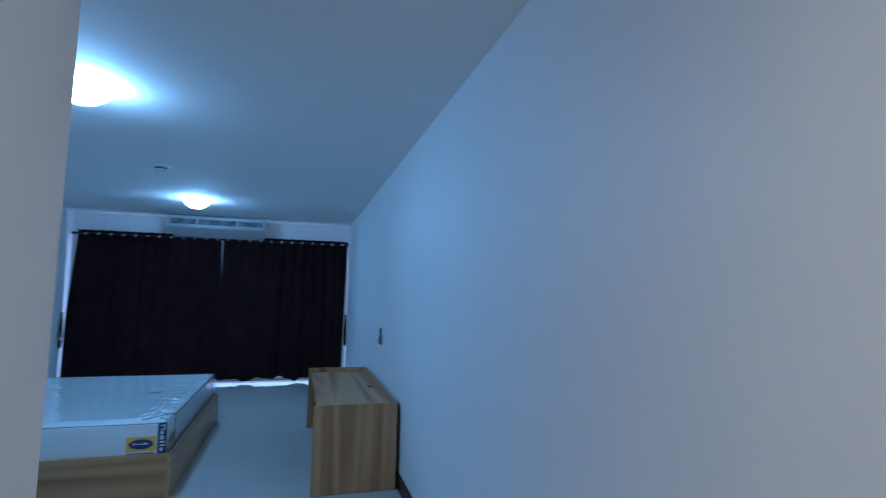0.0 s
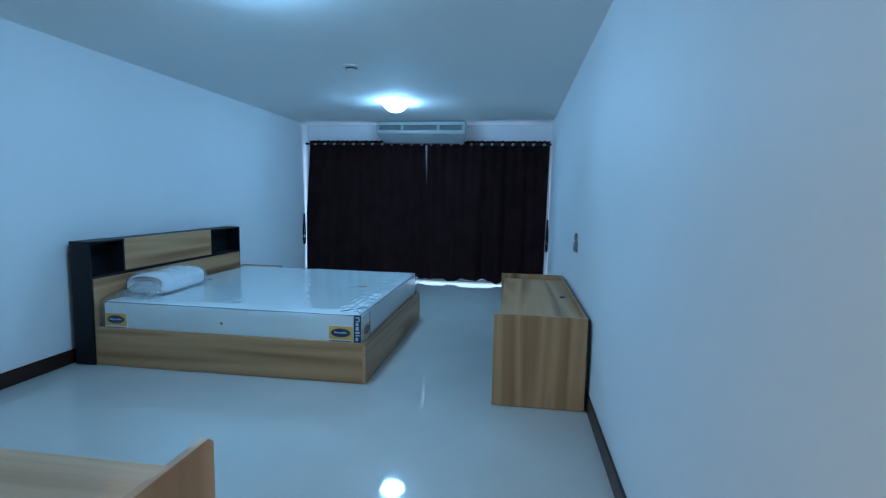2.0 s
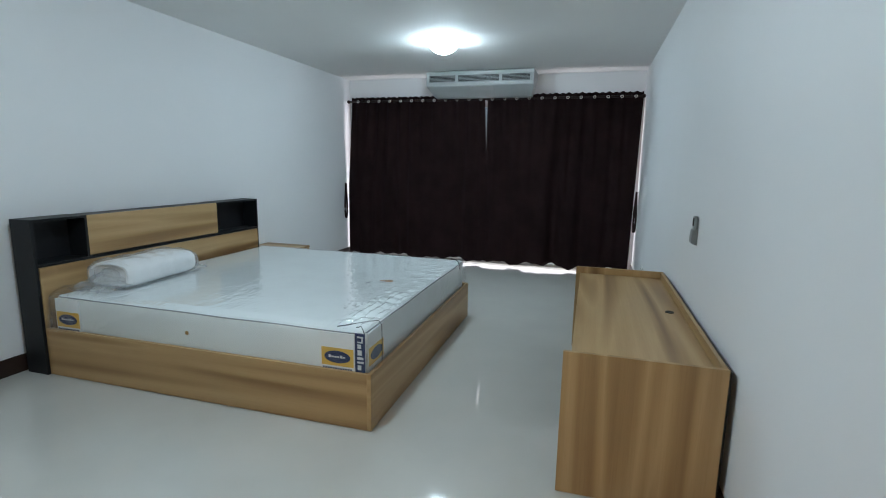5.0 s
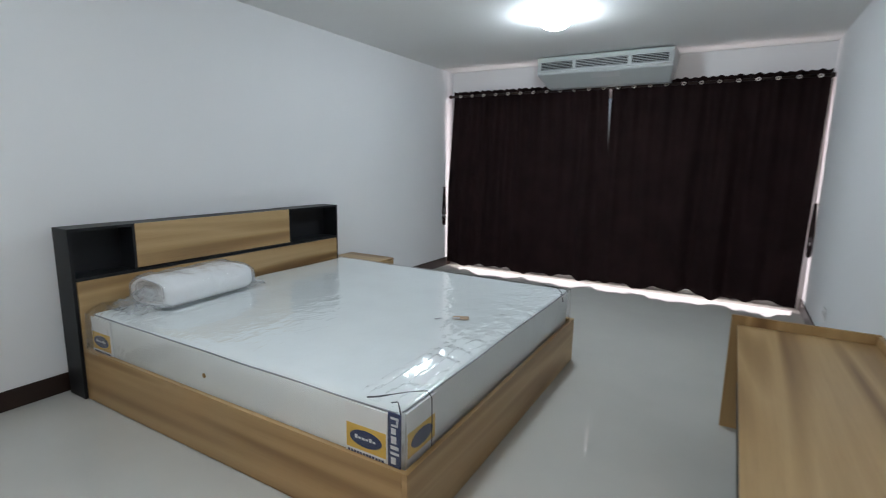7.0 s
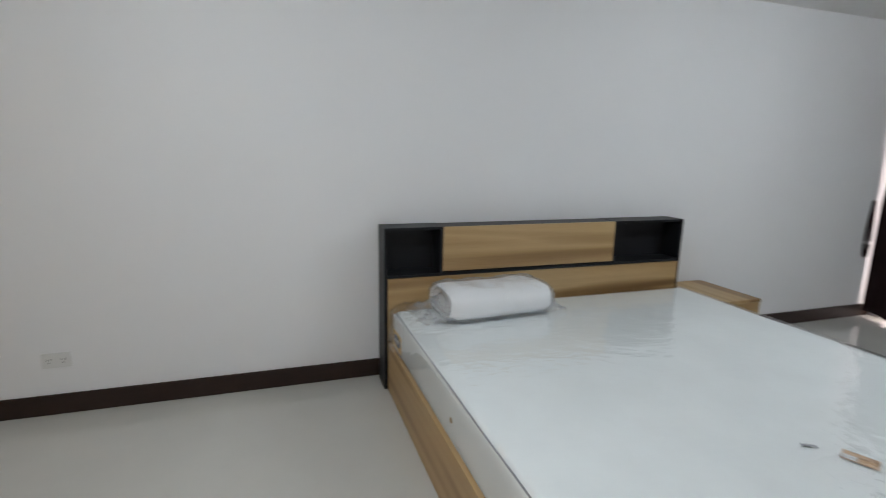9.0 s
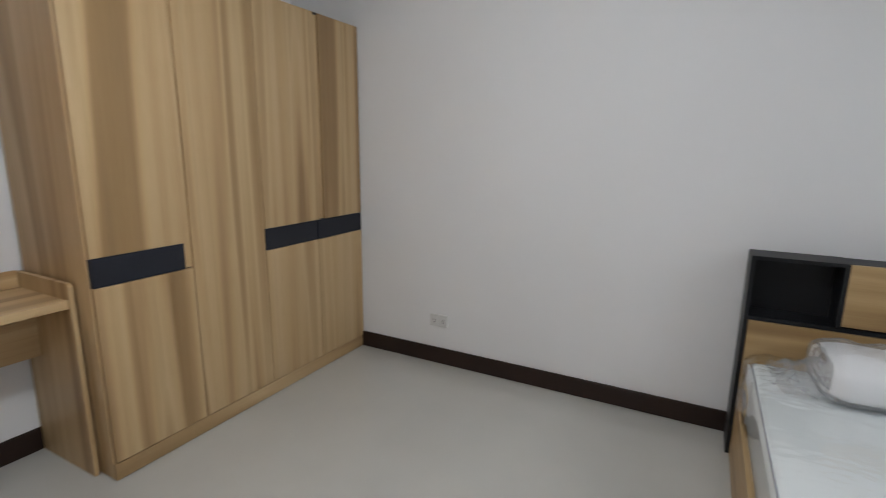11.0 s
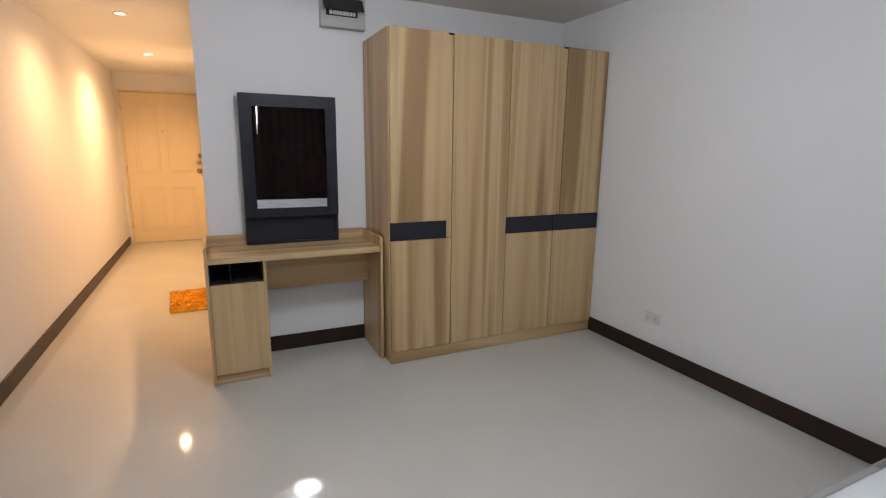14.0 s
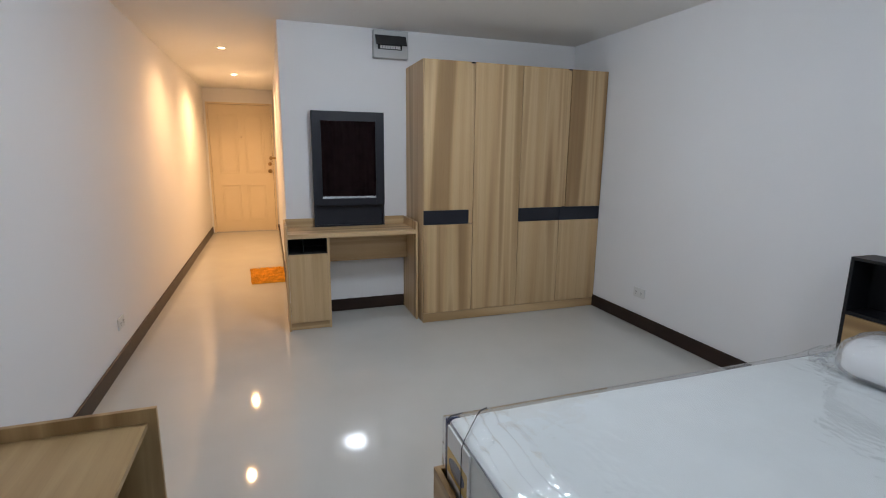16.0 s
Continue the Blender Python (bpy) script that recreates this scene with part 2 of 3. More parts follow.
def thing(name, label, category, at=(0, 0, 0), turn=0.0, group=""):
    ob = new(name)
    ob.empty_display_size = 0.1
    ob.matrix_basis = pose(*at, 0, 0, turn)
    return tagged(ob, label, category, group)


def structure(name, bm, material, label="", smooth=False):
    return tagged(new(name, mesh_of(name, bm, material, smooth)), label, kind="structure")


# ---- the large structure ----
XL, XR, YB, YW, H = -2.460, 1.062, 1.213, 7.845, 2.228   # room sides, back wall, window wall, ceiling
XC, YD = 0.048, -3.34                                     # corridor corner, entrance wall
OX0, OX1, OZ = -2.366, 1.030, 1.93                        # sliding window opening

structure("floor", block(XL - 0.12, XR + 0.12, YD - 0.12, YW + 0.15, -0.12, 0, 0), TILE, "polished cream porcelain tile floor")
structure("ceiling", block(XL - 0.12, XR + 0.12, YD - 0.12, YW + 0.15, H, H + 0.12, 0), CEIL, "flat matt white painted ceiling")
structure("wall_west", block(XL - 0.12, XL, YB - 0.12, YW + 0.15, 0, H, 0), PAINT, "plain white painted wall behind the bed")
structure("wall_east", block(XR, XR + 0.12, YD - 0.12, YW + 0.15, 0, H, 0), PAINT, "long plain white painted wall")
structure("wall_south", block(XL, XC, YB - 0.12, YB, 0, H, 0), PAINT, "white painted wall behind the wardrobe")
structure("wall_corridor", block(XC - 0.12, XC, YD, YB - 0.12, 0, H, 0), PAINT, "white painted corridor wall")

DX0, DX1, DZ = 0.100, 1.004, 1.990
bm = bmesh.new()
box(bm, XC - 0.12, DX0 - 0.03, YD - 0.12, YD, 0, H)
box(bm, DX1 + 0.03, XR, YD - 0.12, YD, 0, H)
box(bm, DX0 - 0.03, DX1 + 0.03, YD - 0.12, YD, DZ + 0.03, H)
structure("wall_entrance", bm, PAINT, "white painted wall round the entrance door")

bm = bmesh.new()
box(bm, XL, OX0, YW, YW + 0.15, 0, H)
box(bm, OX1, XR, YW, YW + 0.15, 0, H)
box(bm, OX0, OX1, YW, YW + 0.15, OZ, H)
structure("wall_window", bm, PAINT, "white painted wall over the sliding window")


def skirting(name, x0, x1, y0, y1):
    structure(name, block(x0, x1, y0, y1, 0.001, 0.10, 0.004), SKIRT, "dark brown tiled baseboard")


skirting("baseboard", XL, XL + 0.013, YB + 0.013, YW)
skirting("baseboard", XR - 0.013, XR, YD + 0.013, YW)
skirting("baseboard", XL + 0.013, XC, YB, YB + 0.013)
skirting("baseboard", XC, XC + 0.013, YD + 0.013, YB + 0.013)
skirting("baseboard", XC, DX0 - 0.031, YD, YD + 0.013)

# sliding window behind the curtains
win = structure("window_1", block(OX0, OX1, YW + 0.05, YW + 0.11, 0.0, 0.035, 0.003), ALU, "white aluminium sliding glass door")
part("window_frame", block(OX0, OX1, YW + 0.05, YW + 0.11, OZ - 0.05, OZ, 0.003), ALU, win)
for k in range(4):
    x = OX0 + 0.03 + k * (OX1 - OX0 - 0.06) / 3
    part("window_frame", block(x - 0.03, x + 0.03, YW + 0.055, YW + 0.105, 0.035, OZ - 0.05, 0.003), ALU, win)
for k in range(3):
    x = OX0 + 0.03 + k * (OX1 - OX0 - 0.06) / 3
    g = part("pane", block(x + 0.03, x + (OX1 - OX0 - 0.06) / 3 - 0.03, YW + 0.077, YW + 0.083, 0.035, OZ - 0.05, 0), GLASS, win)
    g.visible_shadow = False
structure("balcony_floor", block(XL - 0.12, XR + 0.12, YW + 0.15, YW + 1.4, -0.15, -0.02, 0.005), CONC, "bare concrete balcony floor")

# entrance door
door = structure("door_1", block(DX0, DX1, YD - 0.06, YD - 0.02, 0.006, DZ, 0.002), DOORP, "closed cream painted four panel entrance door")
W = DX1 - DX0
for cx in (DX0 + W * 0.29, DX0 + W * 0.71):
    for z0, z1 in ((0.16, 0.765), (0.93, 1.86)):
        bm = bmesh.new()
        for a0, a1, b0, b1 in ((-0.150, 0.150, z0, z0 + 0.022), (-0.150, 0.150, z1 - 0.022, z1), (-0.150, -0.128, z0 + 0.022, z1 - 0.022), (0.128, 0.150, z0 + 0.022, z1 - 0.022)):
            box(bm, cx + a0, cx + a1, YD - 0.021, YD - 0.012, b0, b1, 0.003)
        box(bm, cx - 0.105, cx + 0.105, YD - 0.021, YD - 0.015, z0 + 0.045, z1 - 0.045, 0.005)
        part("panel", bm, DOORP, door)
for x0, x1, z0, z1 in ((DX0 - 0.03, DX0 - 0.003, 0, DZ + 0.03), (DX1 + 0.003, DX1 + 0.03, 0, DZ + 0.03), (DX0 - 0.003, DX1 + 0.003, DZ + 0.004, DZ + 0.03)):
    part("door_frame", block(x0, x1, YD - 0.10, YD + 0.012, z0, z1, 0.003), DOORP, door)
KX = DX0 + 0.045
turnx = Matrix.Rotation(radians(-90), 4, "X")
part("door_knob", lathe([(0.0, 0.075), (0.018, 0.073), (0.027, 0.06), (0.026, 0.045), (0.012, 0.035), (0.011, 0.012), (0.032, 0.010), (0.034, 0.0), (0, 0)], 24, Matrix.Translation((KX, YD - 0.02, 0.969)) @ turnx), BRASS, door, "brass door knob", True)
part("deadbolt", lathe([(0.0, 0.03), (0.02, 0.028), (0.028, 0.02), (0.03, 0.0), (0, 0)], 24, Matrix.Translation((KX, YD - 0.02, 1.085)) @ turnx), BRASS, door, "brass deadbolt", True)
bm = bmesh.new()
box(bm, DX0 - 0.047, DX0 + 0.05, YD - 0.018, YD + 0.024, 1.163, 1.193, 0.004)
box(bm, DX0 + 0.01, DX0 + 0.045, YD - 0.018, YD + 0.030, 1.148, 1.208, 0.004)
part("door_guard", bm, BRASS, door, "brass swing bar door guard")
part("peephole", lathe([(0, 0.01), (0.007, 0.01), (0.010, 0.0), (0, 0)], 16, Matrix.Translation((DX0 + W * 0.5, YD - 0.02, 1.50)) @ turnx), BRASS, door)
for z in (0.25, 1.0, 1.8):
    part("hinge", rod((DX1 + 0.004, YD - 0.008, z - 0.045), (DX1 + 0.004, YD - 0.008, z + 0.045), 0.006), BRASS, door)

# ---- ceiling fittings ----


def dome_lamp(x, y):
    lamp = thing("ceiling_light", "round white opal glass dome ceiling lamp, switched on", "ceiling lamp", (x, y, H), group="ceiling domes")
    part("base", lathe([(0, 0), (0.110, 0), (0.115, -0.004), (0.115, -0.010), (0.110, -0.012), (0, -0.012)], 48), ALU, lamp, "white metal base ring", True)
    part("diffuser", lathe([(0.115, -0.011), (0.126, -0.012), (0.131, -0.020), (0.125, -0.040), (0.104, -0.066), (0.071, -0.090), (0.033, -0.104), (0, -0.107)], 48), DOMEGLOW, lamp, "glowing opal glass bowl", True)


dome_lamp(-0.645, 3.02)
dome_lamp(-0.715, 6.15)

smoke = thing("smoke_detector", "small round white smoke detector on the ceiling", "smoke detector", (-0.70, 4.65, H))
part("base", lathe([(0, 0), (0.064, 0), (0.066, -0.012), (0.052, -0.016), (0, -0.016)], 32), PLASTIC, smoke, "", True)
part("sensor_head", lathe([(0, -0.016), (0.040, -0.016), (0.042, -0.036), (0.033, -0.046), (0.0, -0.048)], 32), PLASTIC, smoke, "", True)
part("vent_ring", lathe([(0.0415, -0.022), (0.0445, -0.024), (0.0445, -0.031), (0.0425, -0.033)], 32), DARKPL, smoke, "", True)


def downlight(x, y, share):
    lamp = thing("downlight", "small recessed warm white downlight, switched on", "downlight", (x, y, H), group="corridor downlights")
    part("trim_ring", lathe([(0.030, -0.001), (0.034, -0.006), (0.045, -0.005), (0.048, 0.0), (0.03, 0)], 32), ALU, lamp, "", True)
    part("bulb", lathe([(0.0, -0.006), (0.02, -0.005), (0.029, -0.002), (0.029, 0.0), (0, 0)], 24), BULB, lamp, "", True)
    light = bpy.data.lights.new("downlight_beam", "SPOT")
    light.energy, light.color, light.spot_size, light.spot_blend, light.shadow_soft_size = DOWN * share, (1.0, 0.565, 0.245), radians(160), 1.0, 0.032
    beam = new("downlight_beam", light)
    beam.matrix_world = look((x, y, H - 0.045), (x, y, 0))


downlight(0.515, -0.02, 0.62)
downlight(0.51, -1.76, 1.2)

# ---- window side: curtains, rod, air conditioner ----
CY, ROD = 7.73, 1.950
GLX0, GLX1, GRX0, GRX1 = -2.378, -0.640, -0.646, 1.040


def curtain_panel(x0, x1, phase, seed, slit, slope, spread=0.0):
    """One eyelet curtain: waves along the rod, deeper and looser lower down."""
    rng = random.Random(seed)
    cols, rows = 260, 44
    waves = 12.0
    wob = [(rng.uniform(0.6, 3.2), rng.uniform(0, 6.3), rng.uniform(0.2, 1.0)) for _ in range(5)]
    bm = bmesh.new()
    grid = []
    for r in range(rows + 1):
        v = r / rows
        z = 1.996 - v * 1.950
        line = []
        for c in range(cols + 1):
            u = c / cols
            drift = sum(a * math.sin(f * math.tau * u + p + 1.3 * v) for f, p, a in wob) * 0.012
            uu = u + drift * v * 0.6
            low = min(1.0, v * 1.6)
            fold = math.sin(u * waves * math.tau + phase) * (1 - 0.75 * low)
            broad = math.sin(uu * 5.3 * math.tau + phase * 1.7 + 0.5 * v) * (0.5 + noise.noise(Vector((uu * 6, 0.3 * v, seed + 5)))) + 0.7 * math.sin(uu * 8.3 * math.tau + seed) * math.sin(uu * 2.1 * math.tau + seed)
            fine = noise.noise(Vector((uu * 22, v * 0.7, seed))) * 0.4
            y = CY + 0.024 * fold + low * (0.062 * broad * (0.65 + 0.35 * math.sin(uu * 7 + 2 * seed + 0.6 * v)) + 0.020 * fine)
            hold = 0.2 + 0.8 * min(1.0, u / 0.05, (1 - u) / 0.05)
            y = CY + hold * 0.085 * math.tanh((y - CY) / 0.085)
            xa = x0 - spread * max(0.0, min(1.0, (v - 0.06) / 0.5))
            xb = x1
            if slit < 0:      # right edge pulls back above
                xb = x1 - (-slit) * max(0.0, 1 - v / 0.38) ** 0.8
            xb -= slope * v
            hem = 0.006 * math.sin(uu * waves * math.tau + phase + 0.8) + 0.014 * math.sin(uu * 2.3 * math.tau + seed) + 0.011 * math.sin(uu * 5.3 * math.tau + 2 * seed)
            zz = z + hem * v ** 6 + (0.006 * math.sin(uu * waves * math.tau * 2 + 1.57) if r == 0 else 0)
            line.append(bm.verts.new((xa + (xb - xa) * u, y, zz)))
        grid.append(line)
    for a, b in zip(grid, grid[1:]):
        for c in range(cols):
            bm.faces.new((a[c], a[c + 1], b[c + 1], b[c]))
    bmesh.ops.solidify(bm, geom=bm.faces[:], thickness=0.0025)
    bmesh.ops.recalc_face_normals(bm, faces=bm.faces)
    return bm


def curtain(x0, x1, phase, seed, slit=0.0, slope=0.0, spread=0.0):
    c = thing("curtain", "dark brown blackout eyelet curtain, drawn shut", "curtain", (0, 0, 0), group="window curtains")
    part("cloth", curtain_panel(x0, x1, phase, seed, slit, slope, spread), CLOTH, c, "", True)
    ring = Matrix.Rotation(radians(64), 4, "X") @ Matrix.Scale(0.92, 4)
    for k in range(12):
        u = (k + 0.75 - phase / math.tau) / 12 % 1.0
        x = x0 + (x1 + (slit if slit < 0 else 0.0) - x0) * u
        bm = lathe([(0.010, -0.003), (0.019, -0.003), (0.021, 0.0), (0.019, 0.003), (0.010, 0.003), (0.0085, 0.0), (0.010, -0.003)], 20,
                   Matrix.Translation((x, CY - 0.0275, ROD - 0.004)) @ ring)
        part("eyelet", bm, EYELET, c, "shiny steel eyelet", True)


curtain(GLX0, GLX1, 0.4, 3, slit=-0.036, spread=0.06)
curtain(GRX0, GRX1, 2.0, 8, slope=0.03)

rail = thing("curtain_rod", "dark brown metal curtain rod with end knobs", "curtain rod", (0, 0, 0))
part("pole", rod((-2.41, CY, ROD), (1.040, CY, ROD), 0.012), SKIRT, rail, "", True)
for x, s in ((-2.41, -1), (1.028, 1)):
    part("finial", lathe([(0, -0.02), (0.016, -0.016), (0.021, 0), (0.016, 0.016), (0, 0.02)], 20, Matrix.Translation((x + 0.012 * s, CY, ROD)) @ Matrix.Rotation(radians(90), 4, "Y")), SKIRT, rail, "", True)
for x in (-2.39, -0.657, 1.02):
    part("bracket", block(x - 0.008, x + 0.008, CY + 0.010, YW, ROD - 0.012, ROD + 0.012, 0.003), SKIRT, rail)


def tieback(x, y, s):
    tie = thing("curtain_tieback", "dark cord curtain tieback hanging from a wall hook", "tieback", (x, y, 0.93), group="curtain tiebacks")
    part("hook", rod((0, 0, 0.0), (0.028 * s, 0, 0.012), 0.005, 10), STEEL, tie, "", True)
    pts = []
    for k in range(25):
        a = k / 24
        pts.append((0.022 * s + 0.010 * s * math.sin(a * math.tau), 0.010 * math.sin(a * math.pi * 2), 0.01 - 0.44 * math.sin(a * math.pi)))
    part("cord", tube(pts, 0.011), CLOTH, tie, "", True)


tieback(XL, 7.65, 1)
tieback(XR, 7.65, -1)

ac = thing("air_conditioner", "pale grey ceiling-hung air conditioner with louvred front", "air conditioner", (-0.690, YW, H))
case = prism([(-0.003, -0.010), (-0.418, -0.010), (-0.430, -0.022), (-0.430, -0.156), (-0.418, -0.172), (-0.215, -0.268), (-0.003, -0.276)], "X", -0.602, 0.602, 0.006)
for v in case.verts:
    if v.co.z < -0.2:
        v.co.x *= 0.93
part("case", case, ACCASE, ac)
for x0, x1 in ((-0.560, -0.262), (-0.228, 0.228), (0.262, 0.560)):
    # no hollow here: the shade between the slats is a black plate
    g = part("grille", block(x0, x1, -0.4325, -0.4302, -0.128, -0.060, 0.0005), RUBBER, ac, "flat black plate standing for the shade in the air outlet")
    for k in range(5):
        z = -0.064 - k * 0.0136
        part("slat", prism([(-0.4327, z - 0.002), (-0.439, z - 0.0062), (-0.439, z - 0.0078), (-0.4327, z - 0.0045)], "X", x0 + 0.003, x1 - 0.003), ACCASE, g)
for x0, x1 in ((-0.262, -0.228), (0.228, 0.262), (-0.578, -0.560), (0.560, 0.578)):
    part("divider", block(x0, x1, -0.444, -0.4305, -0.132, -0.056, 0.002), ACCASE, ac)
part("front_lip", block(-0.595, 0.595, -0.444, -0.4305, -0.146, -0.132, 0.003), ACCASE, ac)
part("front_lip", block(-0.595, 0.595, -0.444, -0.4305, -0.056, -0.046, 0.002), ACCASE, ac)
part("display", prism([(-0.417, -0.175), (-0.345, -0.209), (-0.345, -0.213), (-0.420, -0.178)], "X", -0.10, 0.16, 0.001), GREYPL, ac, "pale display strip")

# ---- bed ----
BED = thing("bed", "oak and black laminate double bed with storage headboard", "bed", (-2.262, 4.714, 0), 0.2)
BW = 0.922
HB = -0.155      # back of the headboard
FL = 1.942       # length of the frame
part("side_rail", block(0.001, FL - 0.02, -BW, -BW + 0.02, 0.004, 0.272), WOOD_SHADED["X"], BED)
part("side_rail", block(0.001, FL - 0.02, BW - 0.02, BW, 0.004, 0.272), WOOD_SHADED["X"], BED)
part("foot_board", block(FL - 0.02, FL, -BW, BW, 0.004, 0.272), WOOD_SHADED["Y"], BED)
part("bed_base", block(0.001, FL - 0.022, -BW + 0.022, BW - 0.022, 0.17, 0.19), BLACK, BED)
hb = part("headboard", block(-0.018, 0, -BW + 0.002, BW - 0.002, 0.004, 0.606), WOOD_SHADED["Y"], BED, "oak headboard panel")
part("headboard_side", block(HB, -0.004, -BW - 0.016, -BW, 0.004, 0.868), BLACK, BED, "black laminate side")
part("headboard_side", block(HB, -0.004, BW, BW + 0.016, 0.004, 0.868), BLACK, BED, "black laminate side")
part("headboard_back", block(HB, HB + 0.012, -BW, BW, 0.004, 0.854), BLACK, BED, "black laminate back")
part("shelf", block(HB + 0.012, -0.001, -BW, BW, 0.608, 0.624), BLACK, BED, "black laminate shelf")
part("headboard_top", block(HB, -0.004, -BW, -0.625, 0.854, 0.868), BLACK, BED)
part("headboard_top", block(HB, -0.004, 0.435, BW, 0.854, 0.868), BLACK, BED)
part("headboard_top", block(HB, -0.026, -0.625, 0.435, 0.854, 0.866), BLACK, BED)
part("divider", block(HB + 0.012, -0.004, -0.641, -0.625, 0.624, 0.854), BLACK, BED)
part("divider", block(HB + 0.012, -0.004, 0.435, 0.451, 0.624, 0.854), BLACK, BED)
part("panel", block(-0.022, -0.003, -0.626, 0.436, 0.630, 0.866), WOOD_SHADED["Y"], BED, "oak flap panel")


def puffed(x0, x1, y0, y1, z0, z1, nx, ny, nz, edge, wave, seed):
    """A soft upholstered block: rounded edges and a gently uneven skin."""
    bm = bmesh.new()
    bmesh.ops.create_cube(bm, size=1.0, matrix=Matrix.LocRotScale(((x0 + x1) / 2, (y0 + y1) / 2, (z0 + z1) / 2), None, (x1 - x0, y1 - y0, z1 - z0)))
    bmesh.ops.bevel(bm, geom=list(bm.edges), offset=edge, segments=3, affect="EDGES", profile=0.5)
    cuts = []
    for axis, lo, hi, n in ((0, x0, x1, nx), (1, y0, y1, ny), (2, z0, z1, nz)):
        for k in range(1, n):
            co = [0, 0, 0]
            no = [0, 0, 0]
            co[axis], no[axis] = lo + edge + (hi - lo - 2 * edge) * k / n, 1
            cuts.append((co, no))
    for co, no in cuts:
        bmesh.ops.bisect_plane(bm, geom=bm.verts[:] + bm.edges[:] + bm.faces[:], plane_co=co, plane_no=no)
    off = Vector((seed * 3.1, seed, 0))
    for v in bm.verts:
        n = noise.noise(v.co * 2.3 + off) * 0.7 + noise.noise(v.co * 7.0 + off) * 0.4
        out = Vector((0, 0, 1)) if v.co.z > z1 - edge * 1.1 else Vector((0, 0, 0))
        if v.co.z < z1 - edge * 0.5:
            if v.co.y < y0 + edge * 0.6:
                out = Vector((0, -1, 0))
            elif v.co.y > y1 - edge * 0.6:
                out = Vector((0, 1, 0))
            elif v.co.x > x1 - edge * 0.6:
                out = Vector((1, 0, 0))
        v.co += out * n * wave
    return bm


MX0, MX1, MY0, MY1, MZ0, MZ1 = 0.06, 1.902, -0.898, 0.898, 0.192, 0.458
mat = thing("mattress", "white double mattress still wrapped in clear plastic", "mattress", (-2.262, 4.714, 0), 0.2)
part("body", puffed(MX0, MX1, MY0, MY1, MZ0, MZ1, 26, 24, 4, 0.022, 0.003, 1), TICKING, mat, "white quilted mattress", True)


def ring_path(z, inset, r=0.06):
    pts = []
    x0, x1, y0, y1 = MX0 + inset, MX1 - inset, MY0 + inset, MY1 - inset
    for cx, cy, a0 in ((x1 - r, y1 - r, 0), (x0 + r, y1 - r, 90), (x0 + r, y0 + r, 180), (x1 - r, y0 + r, 270)):
        for k in range(5):
            a = radians(a0 + k * 22.5)
            pts.append((cx + r * math.cos(a), cy + r * math.sin(a), z))
    dense = []
    pts.append(pts[0])
    for a, b in zip(pts, pts[1:]):
        n = max(1, int((Vector(b) - Vector(a)).length / 0.08))
        for k in range(n):
            q = Vector(a).lerp(Vector(b), k / n)
            q.z += 0.005 * noise.noise(q * 3)
            dense.append(q)
    dense.append(dense[0].copy())
    return dense


part("piping", tube(ring_path(MZ1 - 0.010, 0.003, 0.03), 0.0032, 6), PIPING, mat, "thin grey piping round the top edge", True)

# printed corner guards of the mattress, the brand drawn as plain shapes


def oval(w, h, m, depth=0.0012, segs=28):
    bm = bmesh.new()
    bmesh.ops.create_cone(bm, cap_ends=True, segments=segs, radius1=0.5, radius2=0.5, depth=depth, matrix=m @ Matrix.Diagonal((w, h, 1, 1)))
    return bm


def corner_print(xc):
    """A white card wrapped on the side of the mattress, with a yellow field, an oval and a line of small print."""
    y = MY0 - 0.006
    card = part("corner_card", block(xc - 0.085, xc + 0.085, y - 0.0025, y + 0.004, 0.250, 0.444, 0.0008), CARDWHITE, mat, "white printed corner card")
    part("yellow_field", block(xc - 0.080, xc + 0.080, y - 0.004, y - 0.0027, 0.288, 0.373, 0.0003), YELLOW, card, "yellow printed field")
    part("oval_mark", oval(0.13, 0.058, Matrix.Translation((xc, y - 0.0048, 0.331)) @ Matrix.Rotation(radians(90), 4, "X")), BLUE, card, "navy oval mark")
    bm = bmesh.new()
    for k in range(6):
        box(bm, xc - 0.043 + k * 0.0145, xc - 0.032 + k * 0.0145, y - 0.0062, y - 0.0055, 0.327 + 0.001 * (k % 2), 0.335 + 0.005 * (k % 4 == 0))
    part("oval_bars", bm, WHITEPR, card)
    bm = bmesh.new()
    for k in range(12):
        box(bm, xc - 0.075 + k * 0.0125, xc - 0.066 + k * 0.0125, y - 0.0035, y - 0.0027, 0.272, 0.280)
    part("print_bars", bm, BLUE, card)


corner_print(1.772)
corner_print(0.150)
yk = MY0 - 0.006
strip = part("corner_strip", block(1.860, 1.907, yk - 0.0035, yk + 0.003, 0.215, 0.451, 0.001), BLUE, mat, "navy corner strip with white bars")
for k, (w, h, dx) in enumerate(((0.030, 0.008, 0.0), (0.007, 0.014, 0.010), (0.026, 0.007, 0.0), (0.018, 0.020, -0.004), (0.020, 0.024, -0.003), (0.030, 0.012, 0.0), (0.032, 0.009, 0.001), (0.018, 0.022, -0.004))):
    z = 0.440 - (0, 0.009, 0.024, 0.037, 0.064, 0.096, 0.117, 0.135)[k]
    part("bar", block(1.8855 + dx - w / 2, 1.8855 + dx + w / 2, yk - 0.0050, yk - 0.0037, z - h, z, 0.0004), WHITEPR, strip)
xk = MX1 + 0.006
foot = part("corner_card", block(xk - 0.004, xk + 0.0025, MY0 + 0.02, MY0 + 0.20, 0.250, 0.444, 0.0008), CARDWHITE, mat, "white printed corner card")
